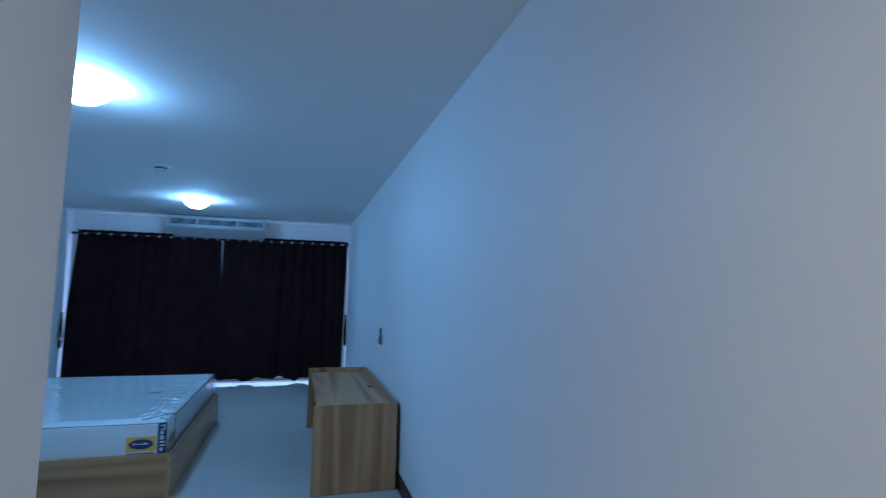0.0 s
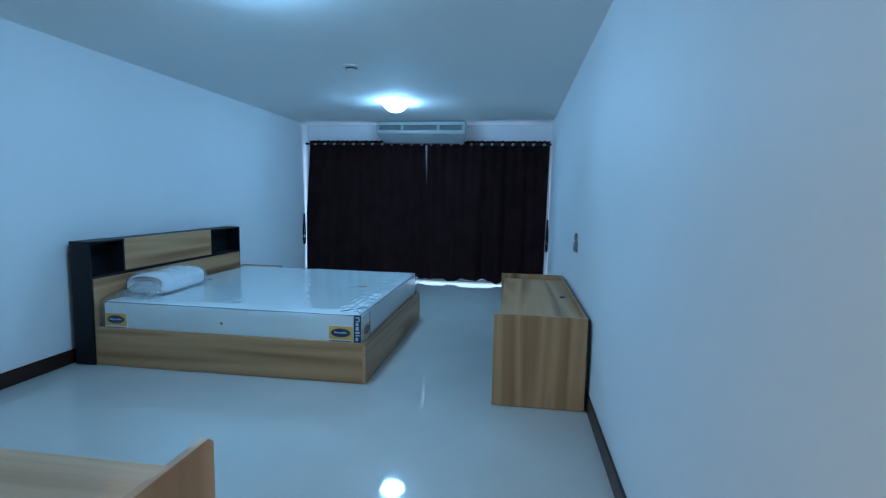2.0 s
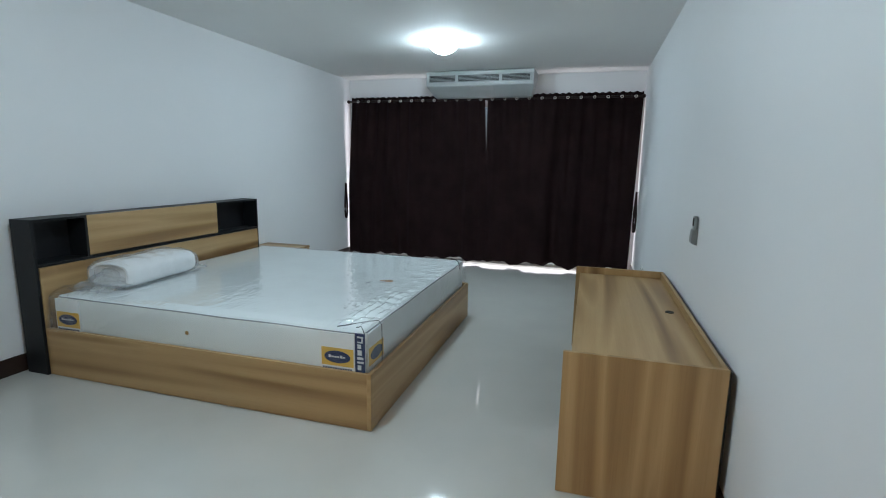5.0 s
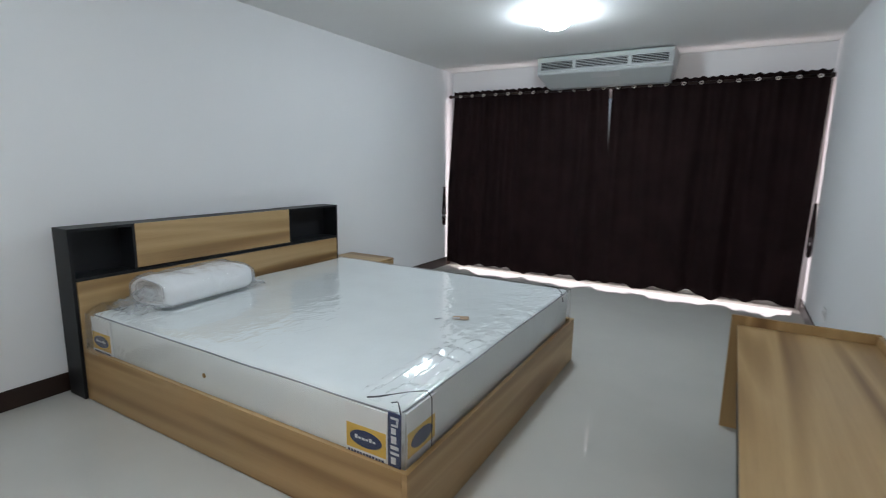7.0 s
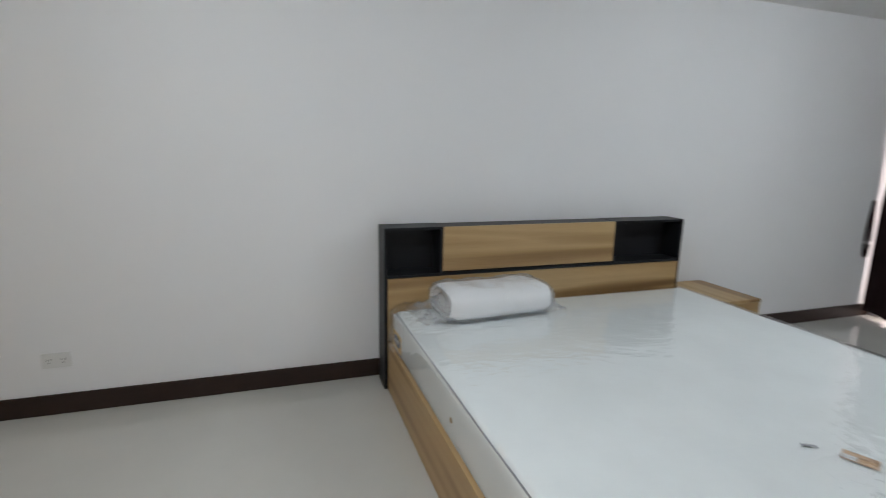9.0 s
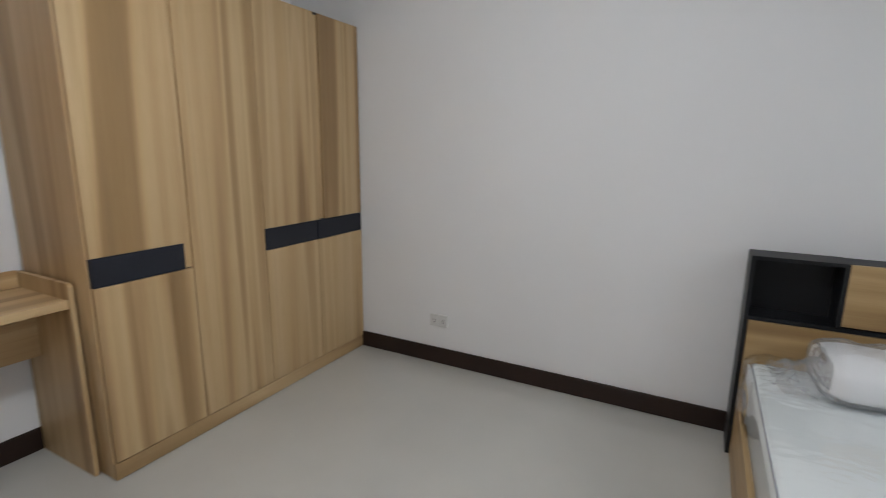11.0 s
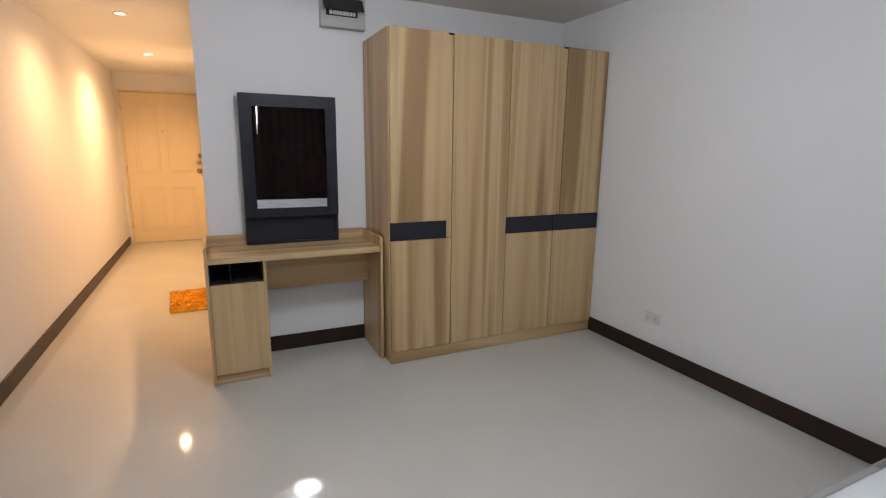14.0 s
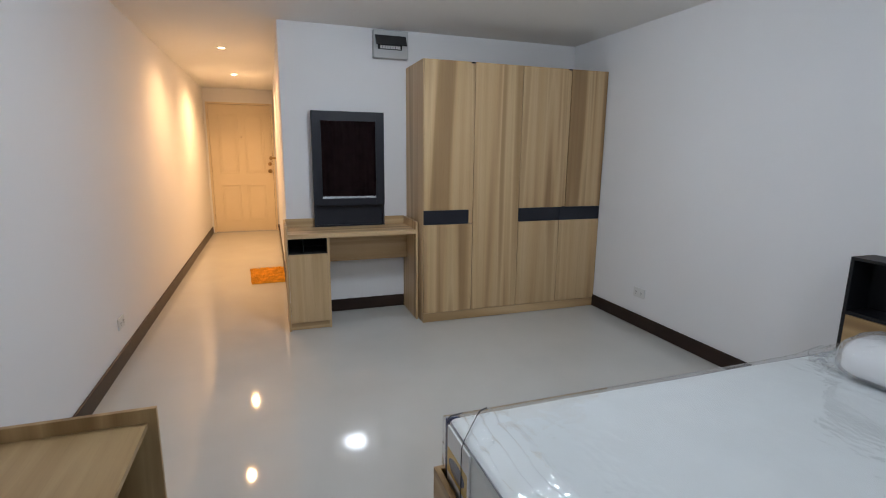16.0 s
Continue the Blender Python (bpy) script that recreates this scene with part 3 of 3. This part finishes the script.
part("yellow_field", block(xk + 0.0027, xk + 0.0038, MY0 + 0.025, MY0 + 0.19, 0.288, 0.373, 0.0003), YELLOW, foot, "yellow printed field")
part("oval_mark", oval(0.058, 0.13, Matrix.Translation((xk + 0.0046, MY0 + 0.108, 0.331)) @ Matrix.Rotation(radians(90), 4, "Y")), BLUE, foot, "navy oval mark")
part("air_vent", lathe([(0.0, 0.004), (0.006, 0.004), (0.010, 0.002), (0.011, 0.0)], 16, Matrix.Translation((0.935, MY0 - 0.004, 0.345)) @ Matrix.Rotation(radians(90), 4, "X")), BRASS, mat, "small brass air vent", True)

# clear plastic bag over the mattress: one sheet draped over the top and down the sides
NU, NV, SKIRTZ = 420, 200, 0.20
verts, quads = [], []
for i in range(NU + 1):
    for j in range(NV + 1):
        px = MX0 - SKIRTZ + (MX1 - MX0 + 2 * SKIRTZ) * i / NU
        py = MY0 - SKIRTZ + (MY1 - MY0 + 2 * SKIRTZ) * j / NV
        ox = max(0.0, px - MX1, MX0 - px)
        oy = max(0.0, py - MY1, MY0 - py)
        down = max(ox, oy)
        cx, cy = min(max(px, MX0), MX1), min(max(py, MY0), MY1)
        q = Vector((px * 7, py * 5, 0.3))
        ridge = 1 - abs(noise.noise(q * 1.3)) * 2.2
        fine = 1 - abs(noise.noise(q * 4.1 + Vector((9, 2, 0)))) * 2.4
        foot = max(0.0, min(1.0, (px - 1.56) / 0.25))
        head = max(0.0, min(1.0, (0.50 - px) / 0.3)) * max(0.0, min(1.0, (-0.15 - py) / 0.3))
        near = max(0.0, min(1.0, (0.25 - py) / 0.5))
        amp = 0.0010 + (0.004 - 0.003 * near) * foot + 0.016 * head
        lift = amp * (0.7 * ridge + 0.5 * fine)
        edge = max(0.0, min(1.0, (px - 1.715) / 0.04)) * max(0.0, min(1.0, (1.888 - px) / 0.012))
        along = max(0.0, min(1.0, (-0.10 - py) / 0.25)) * max(0.0, min(1.0, (py + 0.89) / 0.04)) + 0.05
        jag = 0.030 * noise.noise(Vector((px * 3, py * 5, 4.0))) + 0.002 * noise.noise(Vector((px * 9, py * 30, 8.0)))
        saw = ((px + jag) / 0.052) % 1.0
        tooth = saw / 0.22 if saw < 0.22 else (1 - (saw - 0.22) / 0.78) * (1 + 0.25 * (saw - 0.22))
        keep = max(0.0, min(1.0, 1.0 + 3.0 * noise.noise(Vector((px * 7, py * 12, 1.0)))))
        lift += edge * along * keep * tooth * 0.0155
        lift += 0.035 * head * max(0.0, 0.6 + noise.noise(Vector((px * 6, py * 6, 2.0)))) * max(0.0, min(1.0, (0.32 - px) / 0.25))
        if down > 0:
            out = 0.012 + 0.35 * lift + min(down, 0.02) * 0.1
            sx = (1 if px > MX1 else -1) if ox > 0 else 0
            sy = (1 if py > MY1 else -1) if oy > 0 else 0
            verts.append((cx + sx * out, cy + sy * out, MZ1 + 0.003 - down * (1.0 if min(ox, oy) == 0 else 0.98)))
        else:
            verts.append((cx, cy, MZ1 + 0.003 + 0.006 * min(1.0, min(px - MX0, MX1 - px, py - MY0, MY1 - py) / 0.06) + max(lift, -0.001)))
for i in range(NU):
    for j in range(NV):
        k = i * (NV + 1) + j
        quads.append((k, k + NV + 1, k + NV + 2, k + 1))
me = bpy.data.meshes.new("plastic_cover")
me.from_pydata(verts, [], quads)
me.materials.append(FILM)
for f in me.polygons:
    f.use_smooth = True
cover = new("plastic_cover", me)
cover.parent = mat
tagged(cover, "crinkled clear plastic wrapping")
DARKPIPE = mottled("dark_piping", (0.05, 0.052, 0.06), 0.6, 0.1, 20, 300, 0.1)
part("corner_piping", tube([(MX1 - 0.135, MY0 + 0.004, MZ1 + 0.012), (MX1 - 0.105, MY0 + 0.020, MZ1 + 0.015), (MX1 - 0.080, MY0 + 0.048, MZ1 + 0.016)], 0.0026, 6), DARKPIPE, mat, "dark piping of the corner flap", True)
part("corner_piping", tube([(MX1 - 0.080, MY0 + 0.048, MZ1 + 0.016), (MX1 - 0.035, MY0 + 0.105, MZ1 + 0.015), (MX1 + 0.002, MY0 + 0.150, MZ1 + 0.010), (MX1 + 0.015, MY0 + 0.158, MZ1 - 0.015),
                            (MX1 + 0.016, MY0 + 0.160, MZ1 - 0.10), (MX1 + 0.016, MY0 + 0.158, MZ1 - 0.19)], 0.0016, 6), DARKPIPE, mat, "dark seam of the corner flap", True)
part("corner_piping", tube([(MX1 - 0.045, MY0 + 0.012, MZ1 + 0.014), (MX1 - 0.026, MY0 + 0.022, MZ1 + 0.017), (MX1 - 0.008, MY0 + 0.006, MZ1 + 0.006), (MX1 + 0.003, MY0 - 0.004, MZ1 - 0.012)], 0.0022, 6), DARKPIPE, mat, "dark piping of the corner flap", True)
part("corner_piping", tube([(MX1 - 0.10, MY1 - 0.004, MZ1 + 0.005), (MX1 - 0.05, MY1 - 0.05, MZ1 + 0.008), (MX1 - 0.008, MY1 - 0.12, MZ1 + 0.003), (MX1 + 0.007, MY1 - 0.13, MZ1 - 0.05)], 0.003, 6), DARKPIPE, mat, "dark piping of the corner flap", True)

card = thing("printed_card", "small orange brown printed card lying under the plastic", "card", (-0.640, 4.735, MZ1 + 0.004), 25)
part("sheet", block(-0.040, 0.040, -0.026, 0.026, 0, 0.002, 0.0006), CARD, card)
part("pale_panel", block(-0.038, -0.005, -0.024, 0.0, 0.002, 0.0028, 0.0002), WHITEPR, card)
pen = thing("plastic_tag", "small dark grey plastic tag on the mattress", "tag", (-0.728, 4.665, MZ1 + 0.004), 60)
part("strip", block(-0.020, 0.020, -0.005, 0.005, 0, 0.002, 0.0006), PIPING, pen)

# rolled pillow in its plastic bag
pil = thing("pillow", "white pillow folded over in clear plastic wrapping", "pillow", (-2.058, 4.275, MZ1 + 0.008), 4)


def pillow_mesh(grow, seed):
    """The rolled pillow: a soft outer skin whose ends dip in along the roll's spiral."""
    bm = bmesh.new()
    segs, rows = 44, 34
    rings = []
    for r in range(rows + 1):
        u = -1 + 2 * r / rows
        end = max(0.0, (abs(u) - 0.78) / 0.22)
        s = 1 - 0.10 * end ** 2
        ring = []
        for k in range(segs):
            a = k / segs * math.tau
            cx, cz = math.cos(a), math.sin(a)
            x = (0.158 + grow) * (abs(cx) ** 0.62) * (1 if cx > 0 else -1) * s
            z = (0.070 + grow) * (abs(cz) ** 0.70) * (1 if cz > 0 else -1) * s
            z += 0.010 * (1 - (x / 0.17) ** 2)
            p = Vector((x, u * (0.262 + grow), z + 0.066 + grow * 0.2))
            n = noise.noise(p * 8 + Vector((seed, 0, 0))) * 0.010 + noise.noise(p * 24 + Vector((seed, 3, 0))) * (0.003 + grow * 0.85)
            p += Vector((cx, 0, cz)) * n * (1 if cz > -0.3 else 0.2)
            p.z = max(p.z, 0.001)
            ring.append(bm.verts.new(p))
        rings.append(ring)
    for lo, hi in zip(rings, rings[1:]):
        for k in range(segs):
            bm.faces.new((lo[k], lo[(k + 1) % segs], hi[(k + 1) % segs], hi[k]))
    # ends: rings that step in and out, like the edges of folded layers
    for ring, side in ((rings[0], -1), (rings[-1], 1)):
        c = sum((v.co for v in ring), Vector()) / segs
        last = ring
        for scale, out in ((0.90, 0.008), (0.78, -0.012), (0.70, -0.014), (0.60, 0.004), (0.46, -0.012), (0.38, -0.013), (0.26, 0.0), (0.06, -0.006)):
            nxt = []
            for k, v in enumerate(ring):
                d = v.co - c
                w = scale * (1 + 0.05 * math.sin(k / segs * math.tau + 1.0))
                nxt.append(bm.verts.new(c + Vector((d.x * w, 0, d.z * w + (1 - scale) * 0.012)) + Vector((0, side * (out + 0.006), 0))))
            for k in range(segs):
                f = (last[k], last[(k + 1) % segs], nxt[(k + 1) % segs], nxt[k])
                bm.faces.new(f if side > 0 else f[::-1])
            last = nxt
        bm.faces.new(last)
    bmesh.ops.recalc_face_normals(bm, faces=bm.faces)
    return bm


part("cushion", pillow_mesh(0.0, 2), PILLOW, pil, "white pillow cloth", True)
part("plastic_bag", pillow_mesh(0.010, 7), CRUMPLED, pil, "clear plastic bag", True)


def bag_end(side, width, reach, seed):
    """The gathered, crumpled open end of the pillow's bag, lying flat and puckered."""
    nu, nv = 26, 40
    vs, fs = [], []
    for i in range(nu + 1):
        u = i / nu
        for j in range(nv + 1):
            v = -1 + 2 * j / nv
            q = Vector((u * 3 + seed, v * 3.2, seed * 0.7))
            crease = abs(noise.noise(q * 1.6)) + 0.6 * abs(noise.noise(q * 4.0))
            half = 0.150 * (1 - u) + width * u
            z = (0.115 * (1 - v * v) * (1 - u) ** 1.5 + 0.006) + (0.02 + 0.045 * u) * crease * (0.4 + 0.6 * (1 - u * u))
            vs.append((v * half + 0.02 * noise.noise(q), side * (0.245 + reach * u * (1 + 0.25 * noise.noise(Vector((v * 2.5, seed, 0))))), max(z, 0.003)))
    for i in range(nu):
        for j in range(nv):
            k = i * (nv + 1) + j
            fs.append((k, k + nv + 1, k + nv + 2, k + 1))
    bag = bpy.data.meshes.new("bag_end")
    bag.from_pydata(vs, [], fs)
    bag.materials.append(CRUMPLED)
    for f in bag.polygons:
        f.use_smooth = True
    ob = new("bag_end", bag)
    ob.parent = pil
    tagged(ob, "crumpled clear end of the plastic bag")


bag_end(-1, 0.14, 0.16, 2.0)
bag_end(1, 0.16, 0.12, 5.0)

# bedside cabinet beyond the bed
ns = thing("bedside_cabinet", "small oak laminate bedside cabinet beside the bed", "bedside cabinet", (XL + 0.014, 5.872, 0))
part("cabinet_top", block(0, 0.462, -0.155, 0.155, 0.394, 0.412), WOOD_SHADED["X"], ns)
part("side_panel", block(0, 0.442, -0.155, -0.139, 0.003, 0.394), WOOD_SHADED["Z"], ns)
part("side_panel", block(0, 0.442, 0.139, 0.155, 0.003, 0.394), WOOD_SHADED["Z"], ns)
part("drawer_front", block(0.442, 0.460, -0.153, 0.153, 0.205, 0.391), WOOD_SHADED["Y"], ns)
part("drawer_front", block(0.442, 0.460, -0.153, 0.153, 0.01, 0.199), WOOD_SHADED["Y"], ns)
part("back_panel", block(0, 0.01, -0.139, 0.139, 0.003, 0.394), BLACK, ns)

# ---- television bench on the long wall ----
tv = thing("television_bench", "low oak laminate bench with raised end panels", "bench", (0.504, 3.640, 0))
TL, TD = 1.60, 0.53
part("end_panel", block(0, TD, 0, 0.016, 0.003, 0.550), WOOD_SHADED["Z"], tv)
part("end_panel", block(0, TD, TL - 0.016, TL, 0.003, 0.550), WOOD_SHADED["Z"], tv)
top = part("bench_top", block(0.026, TD - 0.016, 0.016, TL - 0.016, 0.490, 0.508), WOOD_SHADED["Y"], tv)
part("cable_grommet", lathe([(0, 0.0175), (0.014, 0.0175), (0.018, 0.021), (0.021, 0.0185), (0.021, 0.017), (0, 0.017)], 24, Matrix.Translation((0.460, 0.80, 0.492))), RUBBER, top, "black cable grommet", True)
part("back_rim", block(TD - 0.016, TD, 0.016, TL - 0.016, 0.28, 0.547), WOOD_SHADED["Y"], tv)
part("rear_strip", block(TD, TD + 0.008, 0.002, TL - 0.002, 0.004, 0.542), BLACK, tv, "dark rear edge")
part("shelf", block(0.05, TD - 0.016, 0.016, TL - 0.016, 0.22, 0.236), BLACK, tv, "black laminate shelf")

# ---- wardrobe ----
wd = thing("wardrobe", "tall four door oak laminate wardrobe with black bands", "wardrobe", (-2.458, YB + 0.016, 0))
WW, WD, WH = 1.548, 0.490, 1.948
part("side_panel", block(0, 0.018, 0, WD - 0.02, 0.003, WH), WOOD_LIT["Z"], wd)
part("side_panel", block(WW - 0.018, WW, 0, WD - 0.02, 0.003, WH), WOOD_LIT["Z"], wd)
part("wardrobe_top", block(0.018, WW - 0.018, 0, WD - 0.02, WH - 0.018, WH), WOOD_LIT["X"], wd)
part("back_panel", block(0.018, WW - 0.018, 0, 0.008, 0.003, WH - 0.018), WOOD_LIT["Z"], wd)
part("plinth", block(0.0, WW, WD - 0.02, WD - 0.004, 0.003, 0.072), WOOD_LIT["X"], wd)
# added black sheet behind the doors, so that their gaps read as shade
part("gap_shade", block(0.018, WW - 0.018, WD - 0.034, WD - 0.026, 0.072, WH - 0.018), BLACK, wd, "black sheet standing for the shade in the door gaps")
Y0, Y1 = WD - 0.018, WD
# from the corridor side: banded door, pull groove, plain door, banded door, pull groove, banded door
part("door", block(0.764, 1.150, Y0, Y1, 0.076, WH - 0.003, 0.0015), WOOD_LIT["Z"], wd)
for low, up in (((1.155, 1.544), (1.187, 1.544)), ((0.392, 0.759), (0.370, 0.759)), ((0.004, 0.387), (0.004, 0.334))):
    d = part("door", block(*low, Y0, Y1, 0.076, 0.764, 0.0015), WOOD_LIT["Z"], wd)
    part("upper_panel", block(*up, Y0, Y1, 0.874, WH - 0.003, 0.0015), WOOD_LIT["Z"], d)
    part("band", block(low[0] if low[1] < 1.2 else 1.187, low[1], Y0, Y1 - 0.002, 0.766, 0.872, 0.001), SLATE, d, "black laminate band")
part("finger_pull", block(1.1525, 1.1845, Y0 - 0.004, Y1 - 0.009, 0.768, WH - 0.012, 0.001), WOOD_LIT["Z"], wd)
part("pull_cap", block(1.1515, 1.1855, Y0, Y1 - 0.001, WH - 0.011, WH - 0.003, 0.001), BLACK, wd)
part("finger_pull", block(0.3365, 0.3675, Y0 - 0.004, Y1 - 0.009, 0.878, WH - 0.012, 0.001), WOOD_LIT["Z"], wd)
part("pull_cap", block(0.3355, 0.3685, Y0, Y1 - 0.001, WH - 0.011, WH - 0.003, 0.001), BLACK, wd)

# ---- dressing table and mirror ----
dk = thing("dressing_table", "oak laminate dressing table with one cupboard", "dressing table", (0.074, YB + 0.014, 0))
DWD, DD = 0.973, 0.388     # width, depth


def cheek(x0, x1):
    """An end panel whose front upper corner is cut off."""
    return prism([(0, 0.003), (DD, 0.003), (DD, 0.766), (DD - 0.014, 0.778), (0, 0.778)], "X", x0, x1, 0.0012)


part("end_panel", cheek(-0.016, 0), WOOD_LIT["Z"], dk)
part("end_panel", cheek(-DWD, -DWD + 0.016), WOOD_LIT["Z"], dk)
part("table_top", block(-DWD + 0.016, -0.016, 0.016, DD - 0.012, 0.684, 0.716), WOOD_LIT["X"], dk)
part("back_rim", block(-DWD + 0.016, -0.016, 0, 0.016, 0.45, 0.782), WOOD_LIT["X"], dk)
part("cupboard_side", block(-0.306, -0.290, 0.016, DD - 0.014, 0.003, 0.684), WOOD_LIT["Z"], dk)
part("cupboard_door", block(-0.290, -0.018, DD - 0.034, DD - 0.016, 0.058, 0.568), WOOD_LIT["Z"], dk)
part("plinth", block(-0.290, -0.016, DD - 0.040, DD - 0.026, 0.003, 0.056), WOOD_LIT["X"], dk)
part("slot_floor", block(-0.290, -0.016, 0.016, DD - 0.036, 0.560, 0.572), RUBBER, dk, "black shelf of the open slot")
part("slot_lining", block(-0.290, -0.016, 0.05, 0.056, 0.572, 0.684), RUBBER, dk)
part("slot_side", block(-0.0200, -0.0162, 0.056, DD - 0.02, 0.572, 0.684), RUBBER, dk)
part("slot_side", block(-0.2898, -0.2860, 0.056, DD - 0.02, 0.572, 0.684), RUBBER, dk)
part("slot_divider", block(-0.126, -0.120, 0.056, DD - 0.05, 0.572, 0.684), BLACK, dk)
part("apron", block(-DWD + 0.016, -0.306, 0.10, 0.116, 0.450, 0.684), WOOD_LIT["X"], dk)

mi = thing("wall_mirror", "framed mirror with slate grey frame and open shelf", "mirror", (-0.436, YB + 0.031, 0.7175))
MW = 0.276
FY = 0.036
part("side_panel", block(-MW, -MW + 0.014, 0, FY, 0, 0.881), SLATE, mi)
part("side_panel", block(MW - 0.014, MW, 0, FY, 0, 0.881), SLATE, mi)
part("back_panel", block(-MW + 0.014, MW - 0.014, 0, 0.008, 0, 0.867), SLATE, mi)
part("mirror_top", block(-MW + 0.014, MW - 0.014, 0, FY, 0.867, 0.881), SLATE, mi)
part("shelf_board", block(-MW + 0.014, MW - 0.014, 0.008, FY, 0.172, 0.186), SLATE, mi)
part("shelf_floor", block(-MW + 0.014, MW - 0.014, 0.008, FY, 0.0, 0.012), SLATE, mi)
part("frame", block(-MW, -MW + 0.066, FY, FY + 0.016, 0.168, 0.881), SLATE, mi)
part("frame", block(MW - 0.066, MW, FY, FY + 0.016, 0.168, 0.881), SLATE, mi)
part("frame", block(-MW + 0.066, MW - 0.066, FY, FY + 0.016, 0.168, 0.220), SLATE, mi)
part("frame", block(-MW + 0.066, MW - 0.066, FY, FY + 0.016, 0.810, 0.881), SLATE, mi)
glass = block(-MW + 0.070, MW - 0.070, -0.002, 0.002, -0.298, 0.298, 0)
glass.transform(Matrix.Translation((0, FY + 0.0075, 0.515)) @ Matrix.Rotation(radians(-0.65), 4, "Z") @ Matrix.Rotation(radians(-0.75), 4, "X"))
part("mirror_glass", glass, MIRROR, mi, "silvered mirror glass")

# ---- small wall fittings ----
cu = thing("consumer_unit", "pale grey electrical breaker box with smoked flap open", "breaker box", (-0.783, YB, 2.008))
part("case", block(-0.137, 0.137, 0.0, 0.055, 0.0, 0.205, 0.006), GREYPL, cu)
part("breaker_bay", block(-0.085, 0.105, 0.055, 0.060, 0.062, 0.098, 0.001), DARKPL, cu)
for k in range(8):
    part("breaker", block(-0.070 + k * 0.020, -0.054 + k * 0.020, 0.060, 0.068, 0.068, 0.090, 0.001), PLASTIC, cu)
part("flap", prism([(0.056, 0.160), (0.100, 0.088), (0.106, 0.092), (0.062, 0.165)], "X", -0.115, 0.125, 0.001), DARKPL, cu, "smoked plastic flap")


def wall_plate(name, label, category, at, turn, w, h):
    """A plate whose face looks along its own -y."""
    pl = thing(name, label, category, at, turn, "wall plates")
    part("plate", block(-w / 2, w / 2, -0.009, 0, -h / 2, h / 2, 0.003), PLASTIC, pl)
    for s in (-1, 1):
        g = part("outlet", block(s * 0.028 - 0.019, s * 0.028 + 0.019, -0.0115, -0.009, -0.020, 0.020, 0.001), PLASTIC, pl)
        for d in (-0.007, 0.007):
            part("slot", block(s * 0.028 + d - 0.0013, s * 0.028 + d + 0.0013, -0.0122, -0.0114, 0.0, 0.010, 0), RUBBER, g)
        part("slot", block(s * 0.028 - 0.0025, s * 0.028 + 0.0025, -0.0122, -0.0114, -0.012, -0.007, 0), RUBBER, g)


wall_plate("power_socket", "white double power socket low on the wall", "socket", (XL, 2.275, 0.268), 90, 0.118, 0.072)
wall_plate("power_socket", "white double power socket low on the wall", "socket", (XR, 1.85, 0.262), -90, 0.118, 0.072)
wall_plate("power_socket", "white double power socket low on the wall", "socket", (XR, 6.68, 0.27), -90, 0.118, 0.072)
remote = thing("remote_control", "dark grey remote control hanging in a wall holder", "remote control", (XR, 4.49, 0.90), -90)
part("holder", prism([(-0.024, -0.058), (-0.028, -0.048), (-0.025, 0.008), (0.0, 0.016), (0.0, -0.066)], "X", -0.048, 0.006, 0.003), SWITCHPL, remote, "grey plastic wall holder")
part("body", block(-0.040, 0.002, -0.020, -0.005, -0.055, 0.074, 0.004), SWITCHPL, remote)
part("keypad", block(-0.035, -0.003, -0.0214, -0.0202, 0.026, 0.064, 0.0005), DARKPL, remote, "dark keypad")

# ---- orange mat in the corridor ----
rug = thing("door_mat", "small orange shaggy mat on the corridor floor", "mat", (0.180, -0.185, 0), 3)
rng = random.Random(11)
RX, RY = 0.215, 0.32
bm = bmesh.new()
grid = [[bm.verts.new((-RX + 2 * RX * i / 40 + 0.004 * rng.uniform(-1, 1), -RY + 2 * RY * j / 60 + 0.004 * rng.uniform(-1, 1),
                       0.002 if i in (0, 40) or j in (0, 60) else 0.014 + 0.012 * noise.noise(Vector((i * 0.5, j * 0.5, 0))))) for j in range(61)] for i in range(41)]
for i in range(40):
    for j in range(60):
        bm.faces.new((grid[i][j], grid[i + 1][j], grid[i + 1][j + 1], grid[i][j + 1]))
part("pad", bm, SHAG, rug, "", True)
bm = bmesh.new()
for _ in range(5200):
    x, y = rng.uniform(-RX, RX), rng.uniform(-RY, RY)
    a, h, w = rng.uniform(0, 6.28), rng.uniform(0.012, 0.026), 0.003
    d = Vector((math.cos(a), math.sin(a), 0))
    lean = Vector((rng.uniform(-1, 1), rng.uniform(-1, 1), 0)) * 0.012
    p = Vector((x, y, 0.008))
    bm.faces.new((bm.verts.new(p - d * w), bm.verts.new(p + d * w), bm.verts.new(p + lean + Vector((0, 0, h)))))
tagged(part("shag", bm, SHAG, rug), kind="stuff")
